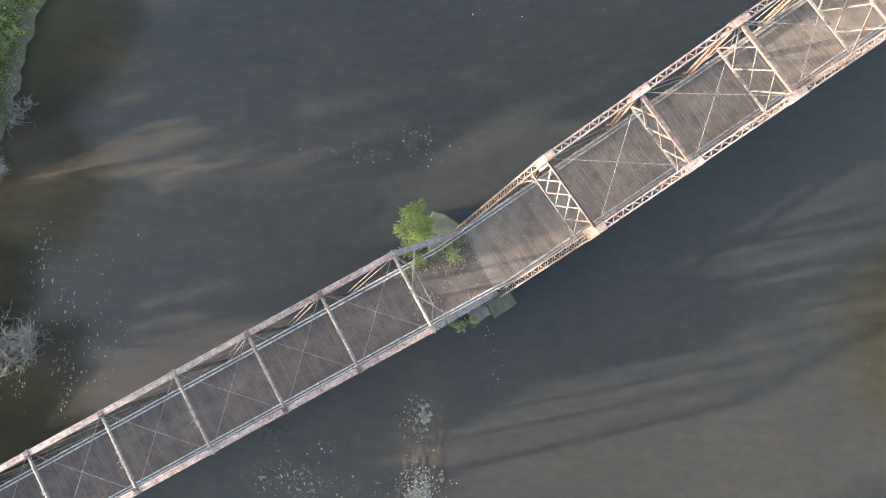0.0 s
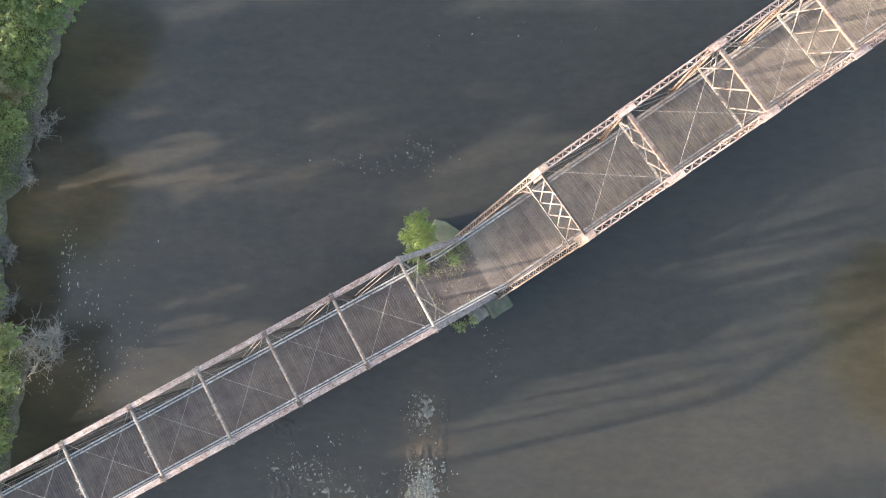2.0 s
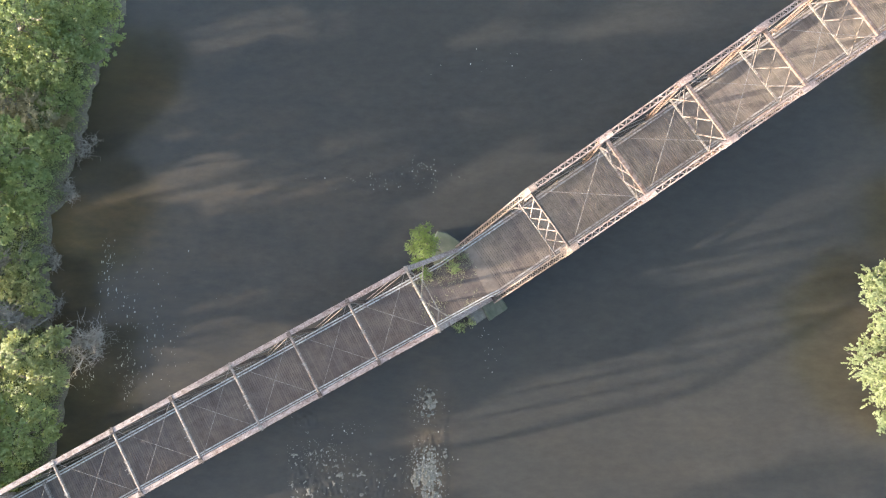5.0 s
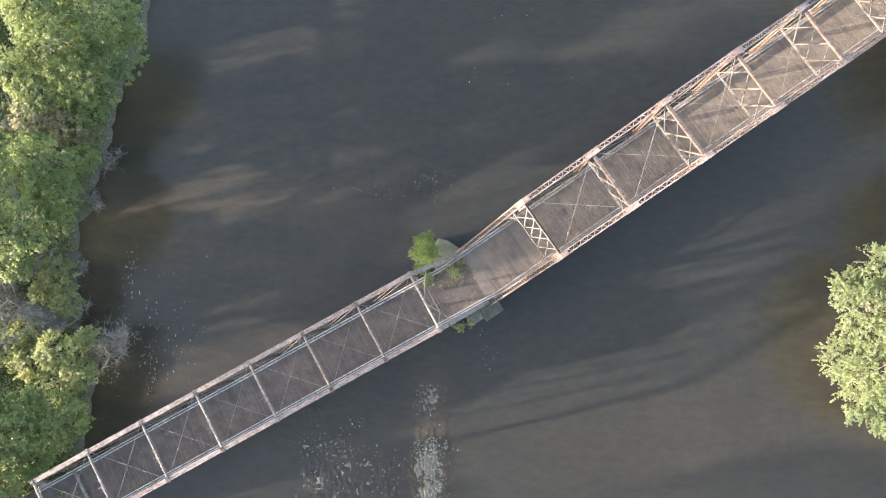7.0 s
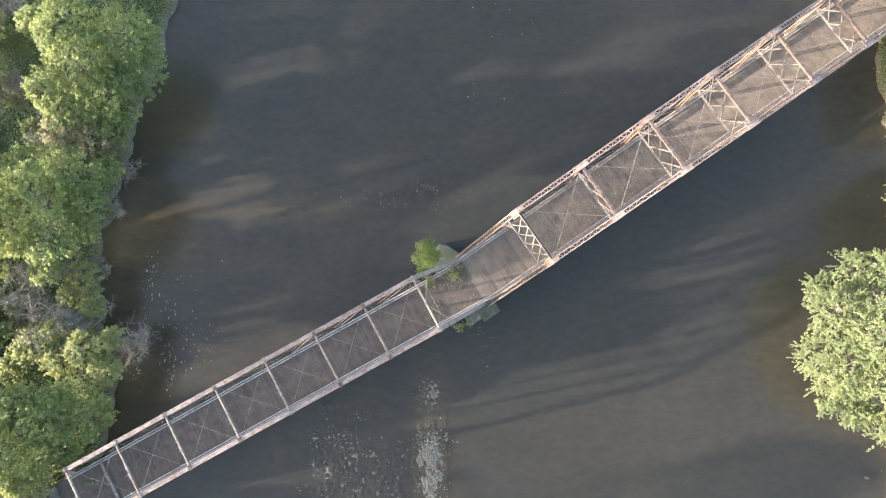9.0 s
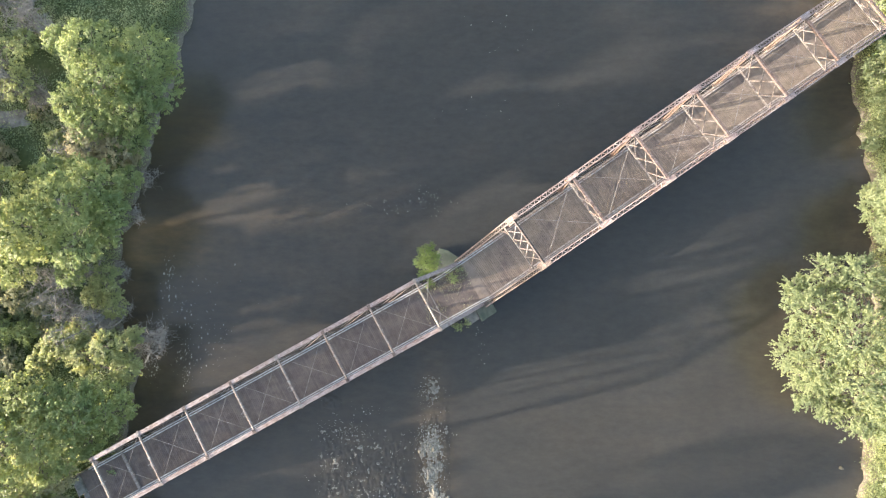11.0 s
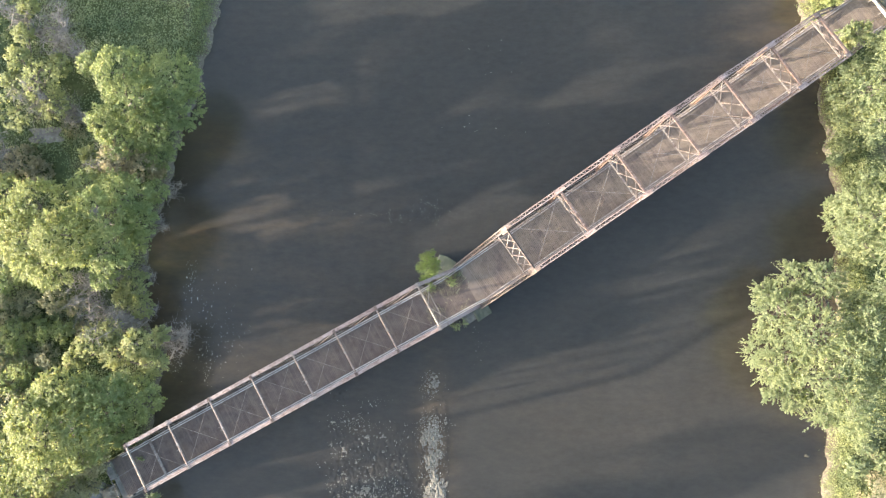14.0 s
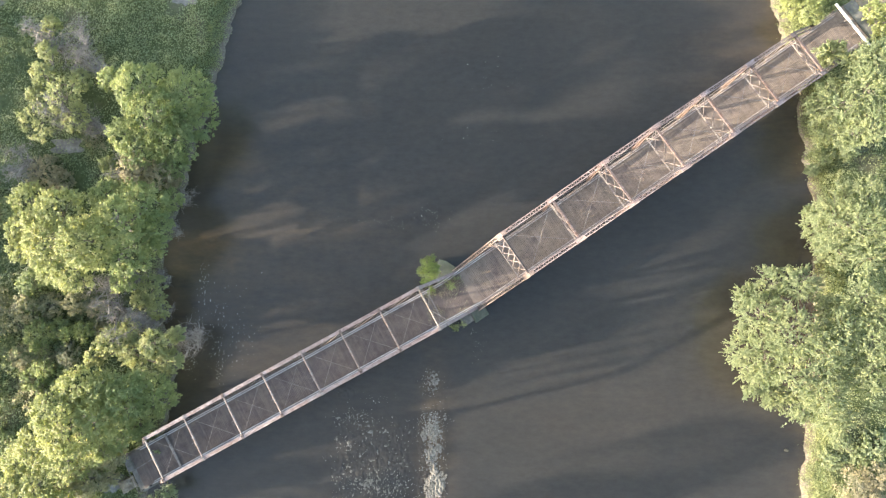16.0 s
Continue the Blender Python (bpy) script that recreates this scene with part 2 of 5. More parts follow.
# ---- mesh helpers ----
class Shape:
    """Gathers boxes, tubes and faces into one mesh."""

    def __init__(self):
        self.v, self.f = [], []

    def add(self, verts, faces):
        n = len(self.v)
        self.v += [tuple(q) for q in verts]
        self.f += [tuple(n + i for i in q) for q in faces]
        return self

    def beam(self, a, b, w, h, up=(0, 0, 1)):
        """A bar from a to b, w wide and h deep along up."""
        a, b, up = Vector(a), Vector(b), Vector(up)
        d = (b - a).normalized()
        s = d.cross(up)
        if s.length < 1e-4:
            s = d.cross(Vector((1, 0, 0)))
        s.normalize()
        q = s.cross(d).normalized()
        vs = [p + s * (i * w / 2) + q * (j * h / 2) for p in (a, b) for i, j in ((-1, -1), (1, -1), (1, 1), (-1, 1))]
        return self.add(vs, [(0, 1, 2, 3), (7, 6, 5, 4), (0, 4, 5, 1), (1, 5, 6, 2), (2, 6, 7, 3), (3, 7, 4, 0)])

    def tube(self, pts, radii, sides=6):
        n0 = len(self.v)
        for k, (p, r) in enumerate(zip(pts, radii)):
            p = Vector(p)
            d = (Vector(pts[min(k + 1, len(pts) - 1)]) - Vector(pts[max(k - 1, 0)])).normalized()
            s = d.cross(Vector((0.31, 0.17, 0.93)))
            s = s.normalized() if s.length > 1e-4 else Vector((1, 0, 0))
            q = d.cross(s)
            for j in range(sides):
                a = 2 * math.pi * j / sides
                self.v.append(tuple(p + s * (r * math.cos(a)) + q * (r * math.sin(a))))
        for k in range(len(pts) - 1):
            for j in range(sides):
                i, i2 = n0 + k * sides + j, n0 + k * sides + (j + 1) % sides
                self.f.append((i, i2, i2 + sides, i + sides))
        self.f.append(tuple(n0 + j for j in reversed(range(sides))))
        self.f.append(tuple(n0 + (len(pts) - 1) * sides + j for j in range(sides)))
        return self

    def mesh(self, name, mat):
        me = bpy.data.meshes.new(name)
        me.from_pydata(self.v, [], self.f)
        me.materials.append(mat)
        return me


def part(name, shape, mat, parent=None, label=""):
    ob = new(name, shape.mesh(name, mat) if isinstance(shape, Shape) else shape)
    ob.parent = parent
    return tagged(ob, label)


def empty(name, m=None):
    ob = new(name)
    ob.empty_display_size = 0.5
    if m is not None:
        ob.matrix_world = m
    return ob


# ---- ground and water ----
LEFT_SHORE = [(-400, -60), (-60, -50), (-24.5, -42.7), (-15.6, -39.8), (-9, -38.8), (-5, -38.6), (0, -41.0), (5, -41.4), (9, -41.4), (10.6, -40.0), (12, -39.6), (16, -38.8), (20, -38.0), (26, -36.4), (33, -34.7), (43, -31.9), (60, -29), (400, 10)]
RIGHT_SHORE = [(-400, 30), (-60, 40), (-23.6, 43.6), (-13.7, 44.4), (0, 46.4), (8, 47.0), (17, 47.4), (22, 46.7), (29, 46.0), (38, 44.6), (43, 43.0), (60, 39), (400, -10)]
ly, lx = zip(*LEFT_SHORE)
ry_, rx_ = zip(*RIGHT_SHORE)


def shore_distance(x, y):
    """Metres inland from the nearer waterline; negative over the river."""
    wob = 1.1 * noise.noise(Vector((x * 0.05, y * 0.35, 9.0))) + 0.5 * noise.noise(Vector((x * 0.3, y * 1.1, 4.0)))
    return max(float(np.interp(y, ly, lx)) - x, x - float(np.interp(y, ry_, rx_))) + wob


def ground_height(x, y):
    d = shore_distance(x, y)
    n = noise.noise(Vector((x * 0.15, y * 0.15, 0)))
    if d < 0:
        return max(-1.2, d * 0.35)
    fill = 1.3 * math.exp(-((x + 46.5) ** 2 + (y + 22.5) ** 2) / 22) + 1.3 * math.exp(-((x - 56.5) ** 2 + (y - 40.5) ** 2) / 30)
    return fill * min(1, d / 3) + 1.1 * (1 - math.exp(-d / 1.1)) + 1.2 * (1 - math.exp(-d / 14)) + 0.35 * n * min(1, d / 4)


def axis(lo, hi, step, far):
    a = list(np.arange(lo, hi + step / 2, step))
    s, left, right = step, lo, hi
    while right < far:
        s *= 1.5
        right += s
        left -= s
        a = [left] + a + [right]
    return a


xs, ys = axis(-76, 70, 0.8, 2500), axis(-42, 62, 0.8, 2500)
gv = [(x, y, ground_height(x, y)) for y in ys for x in xs]
nx = len(xs)
gf = [(j * nx + i, j * nx + i + 1, (j + 1) * nx + i + 1, (j + 1) * nx + i) for j in range(len(ys) - 1) for i in range(nx - 1)]
ground = part("ground", Shape().add(gv, gf), M_GROUND)
tagged(ground, "overgrown river banks of soil and rough grass", "ground", "", "structure")
for poly in ground.data.polygons:
    poly.use_smooth = True

wx, wy = axis(-52, 52, 1.0, 2400), axis(-42, 62, 1.0, 2400)
wv = [(x, y, 0.0) for y in wy for x in wx]
nw = len(wx)
wf = [(j * nw + i, j * nw + i + 1, (j + 1) * nw + i + 1, (j + 1) * nw + i) for j in range(len(wy) - 1) for i in range(nw - 1)]
water = part("water", Shape().add(wv, wf), M_WATER)
tagged(water, "murky grey-brown slow river water", "river", "", "structure")
shoal_lift = water.data.attributes.new("shoal_lift", "FLOAT", "POINT")
# Shallows; (-33, -1), (-22, 6) and (-38.8, 1.5) only lighten tree-shaded water.
SHOALS_AND_LIFTS = [(-35, 8.0, 5.5, 2.8, 1.3), (-31, 21, 4, 3.5, 0.55), (22, -13, 20, 8, 0.13), (42, -3, 7, 9, 0.5), (-3.6, -9, 1.9, 7.5, 0.45), (-3.4, -20, 2.4, 8, 0.6), (40, 33, 8, 10, 0.5), (-20, 12, 14, 2.5, 0.3), (-12, -17, 5, 6, 0.25), (-33, -1, 7, 13, 0.22), (-22, 6, 15, 26, 0.26), (-38.8, 1.5, 2.8, 8.0, 0.45)]


def shoal_lift_at(x, y):
    """How much brown tone the water takes, from shallows and brightening lifts, 0 to 1."""
    d = min(0, shore_distance(x, y))
    return min(1.0, sum(w * math.exp(-((x - a) / p) ** 2 - ((y - b) / q) ** 2) for a, b, p, q, w in SHOALS_AND_LIFTS) + (0.18 * math.exp(d / 2.5) if x < 0 else 0.5 * math.exp(d / 2.0)))


shoal_lift.data.foreach_set("value", [shoal_lift_at(x, y) for x, y, _ in wv])


# bare pale ground between the brush
M_SAND = material("pale_bare_sand", lambda t: (ramp(t, noise_of(t, world_coords(t), 1.6, 6.0, 0.7), [(0.3, (0.14, 0.13, 0.12)), (0.55, (0.27, 0.26, 0.25)), (0.75, (0.38, 0.37, 0.36))]), noise_of(t, world_coords(t), 9.0), 0.4), 0.95)
BARE = [(-54.6, 23.2, 2.6, 1.4), (-38.6, 45.2, 2.2, 2.0), (-66.5, 44.5, 2.2, 1.6), (-47.6, 12.6, 1.6, 1.2), (-44.8, 20.6, 1.3, 1.0), (-45.2, -22.0, 2.6, 1.3)]


def bare(x, y):
    """Below 1 within a bare patch."""
    return min(math.hypot((x - a) / p, (y - b) / q) for a, b, p, q in BARE)


for a, b, p, q in BARE:
    vs, fs, rings, sides = [(a, b, ground_height(a, b) + 0.10)], [], 6, 20
    for i in range(1, rings + 1):
        for k in range(sides):
            f = 6.2832 * k / sides
            u = i / rings * (1 + 0.55 * noise.noise(Vector((math.cos(f) * 1.3 + a, math.sin(f) * 1.3 + b, 0))) + 0.35 * noise.noise(Vector((math.cos(f) * 4 + a, math.sin(f) * 4, 3))))
            x, y = a + math.cos(f) * p * u, b + math.sin(f) * q * u
            vs.append((x, y, ground_height(x, y) + 0.10 - 0.16 * (i / rings) ** 3))
    fs += [(0, 1 + k, 1 + (k + 1) % sides) for k in range(sides)]
    fs += [(1 + i * sides + k, 1 + (i + 1) * sides + k, 1 + (i + 1) * sides + (k + 1) % sides, 1 + i * sides + (k + 1) % sides) for i in range(rings - 1) for k in range(sides)]
    tagged(part("bare_ground", Shape().add(vs, fs), M_SAND), "patch of bare pale sandy soil in the brush", "ground", "", "structure")


# ---- the pier ----
pier_at = pose(0.85, 2.95, 0, 0, 0, 31.3)
pier = empty("bridge_pier", pier_at)
tagged(pier, "weathered concrete pier standing in the river", "bridge pier")


def block(x0, x1, y0, y1, z0, z1, bevel=0.06):
    b = bmesh.new()
    bmesh.ops.create_cube(b, size=1, matrix=Matrix.Translation(((x0 + x1) / 2, (y0 + y1) / 2, (z0 + z1) / 2)) @ Matrix.Diagonal((x1 - x0, y1 - y0, z1 - z0, 1)))
    bmesh.ops.bevel(b, geom=b.edges[:], offset=bevel, segments=1, affect="EDGES")
    s = Shape().add([v.co[:] for v in b.verts], [[v.index for v in f.verts] for f in b.faces])
    b.free()
    return s


def worn_block(x0, x1, y0, y1, z0, z1, wear=0.09):
    """A cast block with knocked-off corners and an uneven surface."""
    b = bmesh.new()
    bmesh.ops.create_cube(b, size=1, matrix=Matrix.Translation(((x0 + x1) / 2, (y0 + y1) / 2, (z0 + z1) / 2)) @ Matrix.Diagonal((x1 - x0, y1 - y0, z1 - z0, 1)))
    bmesh.ops.bevel(b, geom=b.edges[:], offset=0.08, segments=1, affect="EDGES")
    bmesh.ops.subdivide_edges(b, edges=b.edges[:], cuts=7, use_grid_fill=True)
    for v in b.verts:
        v.co += noise.noise_vector(v.co * 1.3) * wear + noise.noise_vector(v.co * 4.0) * wear * 0.5
    s = Shape().add([v.co[:] for v in b.verts], [[v.index for v in f.verts] for f in b.faces])
    b.free()
    return s


part("shaft", block(-0.9, 0.9, -4.1, 2.7, -1.1, 1.8, 0.15), M_CONCRETE, pier)
part("cap", worn_block(-1.0, 1.05, -4.3, 2.9, 1.75, 2.2, 0.10), M_GREEN_SHADED, pier)
nose = [pier.matrix_world.inverted() @ Vector((x, y, 0)) for x, y in ((-2.9, 3.8), (-0.15, 4.5), (-0.4, 6.05), (-1.65, 6.9), (-2.6, 7.15), (-3.2, 5.8))]
mid = sum(nose, Vector()) / 6
part("cutwater", Shape().add([(mid.x + (p.x - mid.x) * f, mid.y + (p.y - mid.y) * f, z) for z, f in ((-1.1, 1.06), (1.62, 1.0), (1.72, 0.95)) for p in nose], [(5, 4, 3, 2, 1, 0), (12, 13, 14, 15, 16, 17)] + [(r * 6 + k, r * 6 + (k + 1) % 6, r * 6 + 6 + (k + 1) % 6, r * 6 + 6 + k) for r in (0, 1) for k in range(6)]), M_GREEN_SHADED, pier, "greenish grey pointed concrete cutwater")
part("ledge", worn_block(-2.6, -1.0, -3.9, -1.0, -1.1, 1.9, 0.14), M_CONCRETE, pier, "chipped concrete ledge")

# ---- trusses ----
DECK, PIN, RAIL = 3.4, 2.6, 4.05


def laced_part(name, parent, mat, a, b, width, depth, pitch, up=(0, 0, 1), bar=0.055):
    """A member of two channels joined by flat zigzag bars on both faces."""
    a, b = Vector(a), Vector(b)
    d = (b - a).normalized()
    s = d.cross(Vector(up)).normalized()
    q = s.cross(d).normalized()
    prof = [(0, -1), (0.10, -1), (0.10, -0.92), (0.045, -0.92), (0.045, 0.92), (0.10, 0.92), (0.10, 1), (0, 1)]
    made = []
    for k in (-1, 1):
        vs = [p + s * (k * (width / 2 + 0.025 - i)) + q * (j * depth / 2) for p in (a, b) for i, j in prof]
        fs = [tuple(range(8)), tuple(range(15, 7, -1))] + [(i, 8 + i, 8 + (i + 1) % 8, (i + 1) % 8) for i in range(8)]
        made.append(part(name if k < 0 else "channel", Shape().add(vs, fs), mat, made[0] if made else parent))
    n = max(2, round((b - a).length / pitch))
    for e in (-1, 1):
        la = Shape()
        for i in range(n):
            k = 1 if i % 2 else -1
            o = q * (e * (depth / 2 + 0.008))
            la.beam(a + (b - a) * (i / n) + s * (k * width * 0.46) + o, a + (b - a) * ((i + 1) / n) - s * (k * width * 0.46) + o, bar, 0.014, q)
        tagged(part("lacing", la, mat, made[0]), "", "", "", "stuff")
    return made[0]


def rod(parent, name, a, b, t=0.05, mat=None):
    s = Shape().tube([a, b], [t / 2, t / 2], 6)
    return part(name, s, mat or M_ROD, parent)


def eyebars(parent, a, b, gap=0.22, w=0.035, h=0.11, mat=None, name="diagonal_bar"):
    for k in (-1, 1):
        s = Shape().beam(Vector(a) + Vector((0, k * gap / 2, 0)), Vector(b) + Vector((0, k * gap / 2, 0)), w, h)
        for e in (a, b):
            c = Vector(e) + Vector((0, k * gap / 2, 0))
            s.tube([c - Vector((0, w * 0.7, 0)), c + Vector((0, w * 0.7, 0))], [0.11, 0.11], 8)
        part(name, s, mat or M_PALE, parent)


def floor_parts(span, x_nodes, half, x0, x1):
    for x in x_nodes:
        s = Shape().beam((x, -half - 0.3, 2.86), (x, half + 0.3, 2.86), 0.02, 0.5)
        s.beam((x, -half - 0.3, 3.10), (x, half + 0.3, 3.10), 0.2, 0.03).beam((x, -half - 0.3, 2.62), (x, half + 0.3, 2.62), 0.2, 0.03)
        part("floor_beam", s, M_DARK, span)
    for k in range(5):
        y = (k - 2) * half * 0.46
        part("stringer", Shape().beam((x0, y, 3.21), (x1, y, 3.21), 0.1, 0.18), M_DARK, span)


# left span: pin-connected, straight top chord
LP, LW, LZ = 5.211, 2.65, 11.25
span_left = empty("truss_span", pose(-3.348, 0.62, 0, 0, 0, 28.554))
tagged(span_left, "rusted pin-connected steel truss bridge span with flaking pinkish paint", "truss bridge")
lnode = [-LP * i for i in range(8)]
for side in (1, -1):
    y = side * LW
    for i in range(7):
        a, b = (lnode[i], y, LZ), (lnode[i + 1], y, LZ)
        c = part("top_chord", Shape().beam((a[0], y, LZ - 0.17), (b[0], y, LZ - 0.17), 0.33, 0.3), M_CHORD, span_left)
        part("cover_plate", Shape().beam((a[0] - 0.01, y, LZ), (b[0] + 0.01, y, LZ), 0.40, 0.025), M_CHORD, c)
    for xt, xb in ((lnode[0], LP), (lnode[7], -8 * LP)):
        c = part("end_post", Shape().beam((xt, y, LZ - 0.17), (xb, y, PIN), 0.33, 0.3), M_CHORD, span_left)
        up = Vector((LZ - PIN, 0, abs(xb - xt))) if xb > xt else Vector((-(LZ - PIN), 0, abs(xb - xt)))
        o = up.normalized() * 0.17
        part("cover_plate", Shape().beam(Vector((xt, y, LZ - 0.17)) + o, Vector((xb, y, PIN)) + o, 0.40, 0.025, up), M_CHORD, c)
    for i in range(8):
        x = lnode[i]
        s = Shape().tube([(x, y - 0.30, LZ - 0.16), (x, y + 0.30, LZ - 0.16)], [0.08, 0.08], 8)
        for k in (-1, 1):
            s.beam((x - 0.28, y + k * 0.21, LZ - 0.16), (x + 0.28, y + k * 0.21, LZ - 0.16), 0.03, 0.42)
        s.beam((x - 0.16, y, LZ + 0.03), (x + 0.16, y, LZ + 0.03), 0.30, 0.05)
        s.tube([(x - 0.1, y - side * 0.12, LZ + 0.02), (x - 0.1, y - side * 0.12, LZ + 0.14)], [0.045, 0.045], 6)
        s.tube([(x + 0.1, y - side * 0.12, LZ + 0.02), (x + 0.1, y - side * 0.12, LZ + 0.14)], [0.045, 0.045], 6)
        part("pin_joint", s, M_DARK if i % 3 else M_ROD, span_left)
        if i in (0, 7):
            eyebars(span_left, (x, y, LZ - 0.2), (x, y, PIN), 0.18, 0.03, 0.05, M_ROD, "hanger")
        else:
            laced_part("post", span_left, M_DARK, (x, y, LZ - 0.3), (x, y, PIN), 0.24, 0.16, 0.32, (1, 0, 0), 0.035)
    for i in range(7):
        if i < 3:
            eyebars(span_left, (lnode[i], y, LZ - 0.16), (lnode[i + 1], y, PIN), 0.26)
        elif i > 3:
            eyebars(span_left, (lnode[i + 1], y, LZ - 0.16), (lnode[i], y, PIN), 0.26)
        if 1 < i < 5:
            rod(span_left, "counter_rod", (lnode[i + 1] if i < 4 else lnode[i], y, LZ - 0.16), (lnode[i] if i < 4 else lnode[i + 1], y, PIN), 0.05)
    for i in range(-1, 8):
        eyebars(span_left, (-LP * i, y, PIN), (-LP * (i + 1), y, PIN), 0.20, 0.03, 0.13, M_DARK, "bottom_chord_bar")
for i in range(8):
    x = lnode[i]
    mt = M_CREAM if i in (0, 7) else M_LATTICE
    st = part("top_strut", Shape().tube([(x, -LW + 0.1, LZ - 0.1), (x, LW - 0.1, LZ - 0.1)], [0.105, 0.105], 8), mt, span_left)
    for y in (-1.75, 1.7):
        part("collar", Shape().tube([(x, y - 0.09, LZ - 0.1), (x, y + 0.09, LZ - 0.1)], [0.13, 0.13], 8), mt, st)
    if 2 < i < 7:
        part("bracket", Shape().beam((x - 0.42, -0.55, LZ - 0.06), (x, -0.50, LZ - 0.06), 0.05, 0.06).beam((x - 0.34, -0.92, LZ - 0.06), (x, -0.86, LZ - 0.06), 0.05, 0.06).beam((x - 0.13, -1.0, LZ - 0.05), (x - 0.11, -0.4, LZ - 0.05), 0.06, 0.05), M_ROD, st)
    part("rod_clevis", Shape().beam((x, -0.15, LZ - 0.06), (x, 0.15, LZ - 0.06), 0.20, 0.16).beam((x - 0.22, 0.05, LZ - 0.08), (x + 0.16, 0.02, LZ - 0.08), 0.05, 0.06), M_ROD, st)
for i in range(7):
    a, b = lnode[i], lnode[i + 1]
    rod(span_left, "lateral_rod", (a - 0.2, LW - 0.15, LZ - 0.10), (b + 0.2, -LW + 0.15, LZ - 0.10), 0.036)
    rod(span_left, "lateral_rod", (a - 0.2, -LW + 0.15, LZ - 0.14), (b + 0.2, LW - 0.15, LZ - 0.14), 0.036)
for xt, e in ((lnode[0], 1), (lnode[7], -1)):
    def on_post(d, y):
        """A point d of the way down the inclined end posts."""
        return (xt + e * LP * d, y, LZ - 0.1 - (LZ - PIN) * d)
    rod(span_left, "portal_brace", on_post(0, 0.1), on_post(0.26, LW), 0.09, M_CREAM)
    rod(span_left, "portal_brace", on_post(0, -0.1), on_post(0.26, -LW), 0.09, M_CREAM)
    rod(span_left, "portal_brace", on_post(0.13, 1.35), on_post(0.13, -1.35), 0.09, M_ROD)
    rod(span_left, "portal_brace", on_post(0.13, 1.35), on_post(0.0, 2.5), 0.07, M_ROD)
    rod(span_left, "portal_brace", on_post(0.13, -1.35), on_post(0.0, -2.5), 0.07, M_ROD)
floor_parts(span_left, [-LP * i for i in range(-1, 9)], 2.4, -8 * LP - 0.4, LP + 0.2)

# right span: heavier, polygonal laced top chord
RP, RW, SWAY = 7.2, 2.916, 8.12
RH = [9.61, 10.69, 12.0, 12.4, 12.0, 10.69, 9.61]
span_right = empty("truss_span", pose(6.917, 7.029, 0, 0, 0, 34.151))
tagged(span_right, "peeling pale-painted steel truss bridge span with arched laced top chord", "truss bridge")
rnode = [RP * i for i in range(7)]
for side in (1, -1):
    y = side * RW
    for i in range(6):
        laced_part("top_chord", span_right, M_CHORD, (rnode[i], y, RH[i] - 0.16), (rnode[i + 1], y, RH[i + 1] - 0.16), 0.44, 0.32, 0.36)
    laced_part("end_post", span_right, M_PALE, (rnode[0], y, RH[0] - 0.16), (-RP, y, PIN), 0.46, 0.32, 0.36)
    laced_part("end_post", span_right, M_PALE, (rnode[6], y, RH[6] - 0.16), (7 * RP, y, PIN), 0.46, 0.32, 0.36)
    for i in range(7):
        x, z = rnode[i], RH[i]
        mg = M_CHORD if 0 < i < 6 else M_PALE
        for k, j in ((-1, max(i - 1, -1)), (1, min(i + 1, 7))):
            zj = RH[j] if 0 <= j <= 6 else PIN
            xj = RP * j
            d = (Vector((xj, 0, zj)) - Vector((x, 0, z))).normalized() * 0.65
            part("gusset_plate", Shape().beam((x, y, z + 0.03), (x + d.x, y, z + 0.03 + d.z), 0.52, 0.03), mg, span_right)
            for m in (-1, 1):
                part("gusset_plate", Shape().beam((x, y + m * 0.26, z - 0.2), (x + d.x, y + m * 0.26, z - 0.2 + d.z), 0.025, 0.55), mg, span_right)
        if i in (0, 6):
            eyebars(span_right, (x, y, z - 0.2), (x, y, PIN), 0.24, 0.035, 0.07, M_ROD, "hanger")
        else:
            laced_part("post", span_right, M_POST, (x, y, z - 0.3), (x, y, PIN), 0.34, 0.24, 0.30, (1, 0, 0), 0.05)
        part("pin_joint", Shape().tube([(x, y - 0.34, PIN), (x, y + 0.34, PIN)], [0.13, 0.13], 8).beam((x - 0.3, y, PIN - 0.02), (x + 0.3, y, PIN - 0.02), 0.4, 0.3), M_DARK, span_right)
    for i in range(6):
        lo, hi = (i, i + 1) if i < 3 else (i + 1, i)
        eyebars(span_right, (rnode[lo], y, RH[lo] - 0.16), (rnode[hi], y, PIN), 0.28, 0.03, 0.12, M_ROD)
        if i in (2, 3):
            rod(span_right, "counter_rod", (rnode[hi], y, RH[hi] - 0.16), (rnode[lo], y, PIN), 0.05)
    for i in range(-1, 7):
        eyebars(span_right, (RP * i, y, PIN), (RP * (i + 1), y, PIN), 0.26, 0.03, 0.15, M_DARK, "bottom_chord_bar")


def sway_bars(parent, top, low, n=3, t=0.11, mat=None):
    """Double lattice between an upper and a lower strut; top and low give a point from 0 to 1."""
    for k in range(n):
        for p0, p1 in ((top(k / n), low((k + 1) / n)), (low(k / n), top((k + 1) / n))):
            part("sway_bar", Shape().beam(p0, p1, 0.05, t, (1, 0, 0.01)), mat or M_LATTICE, parent)


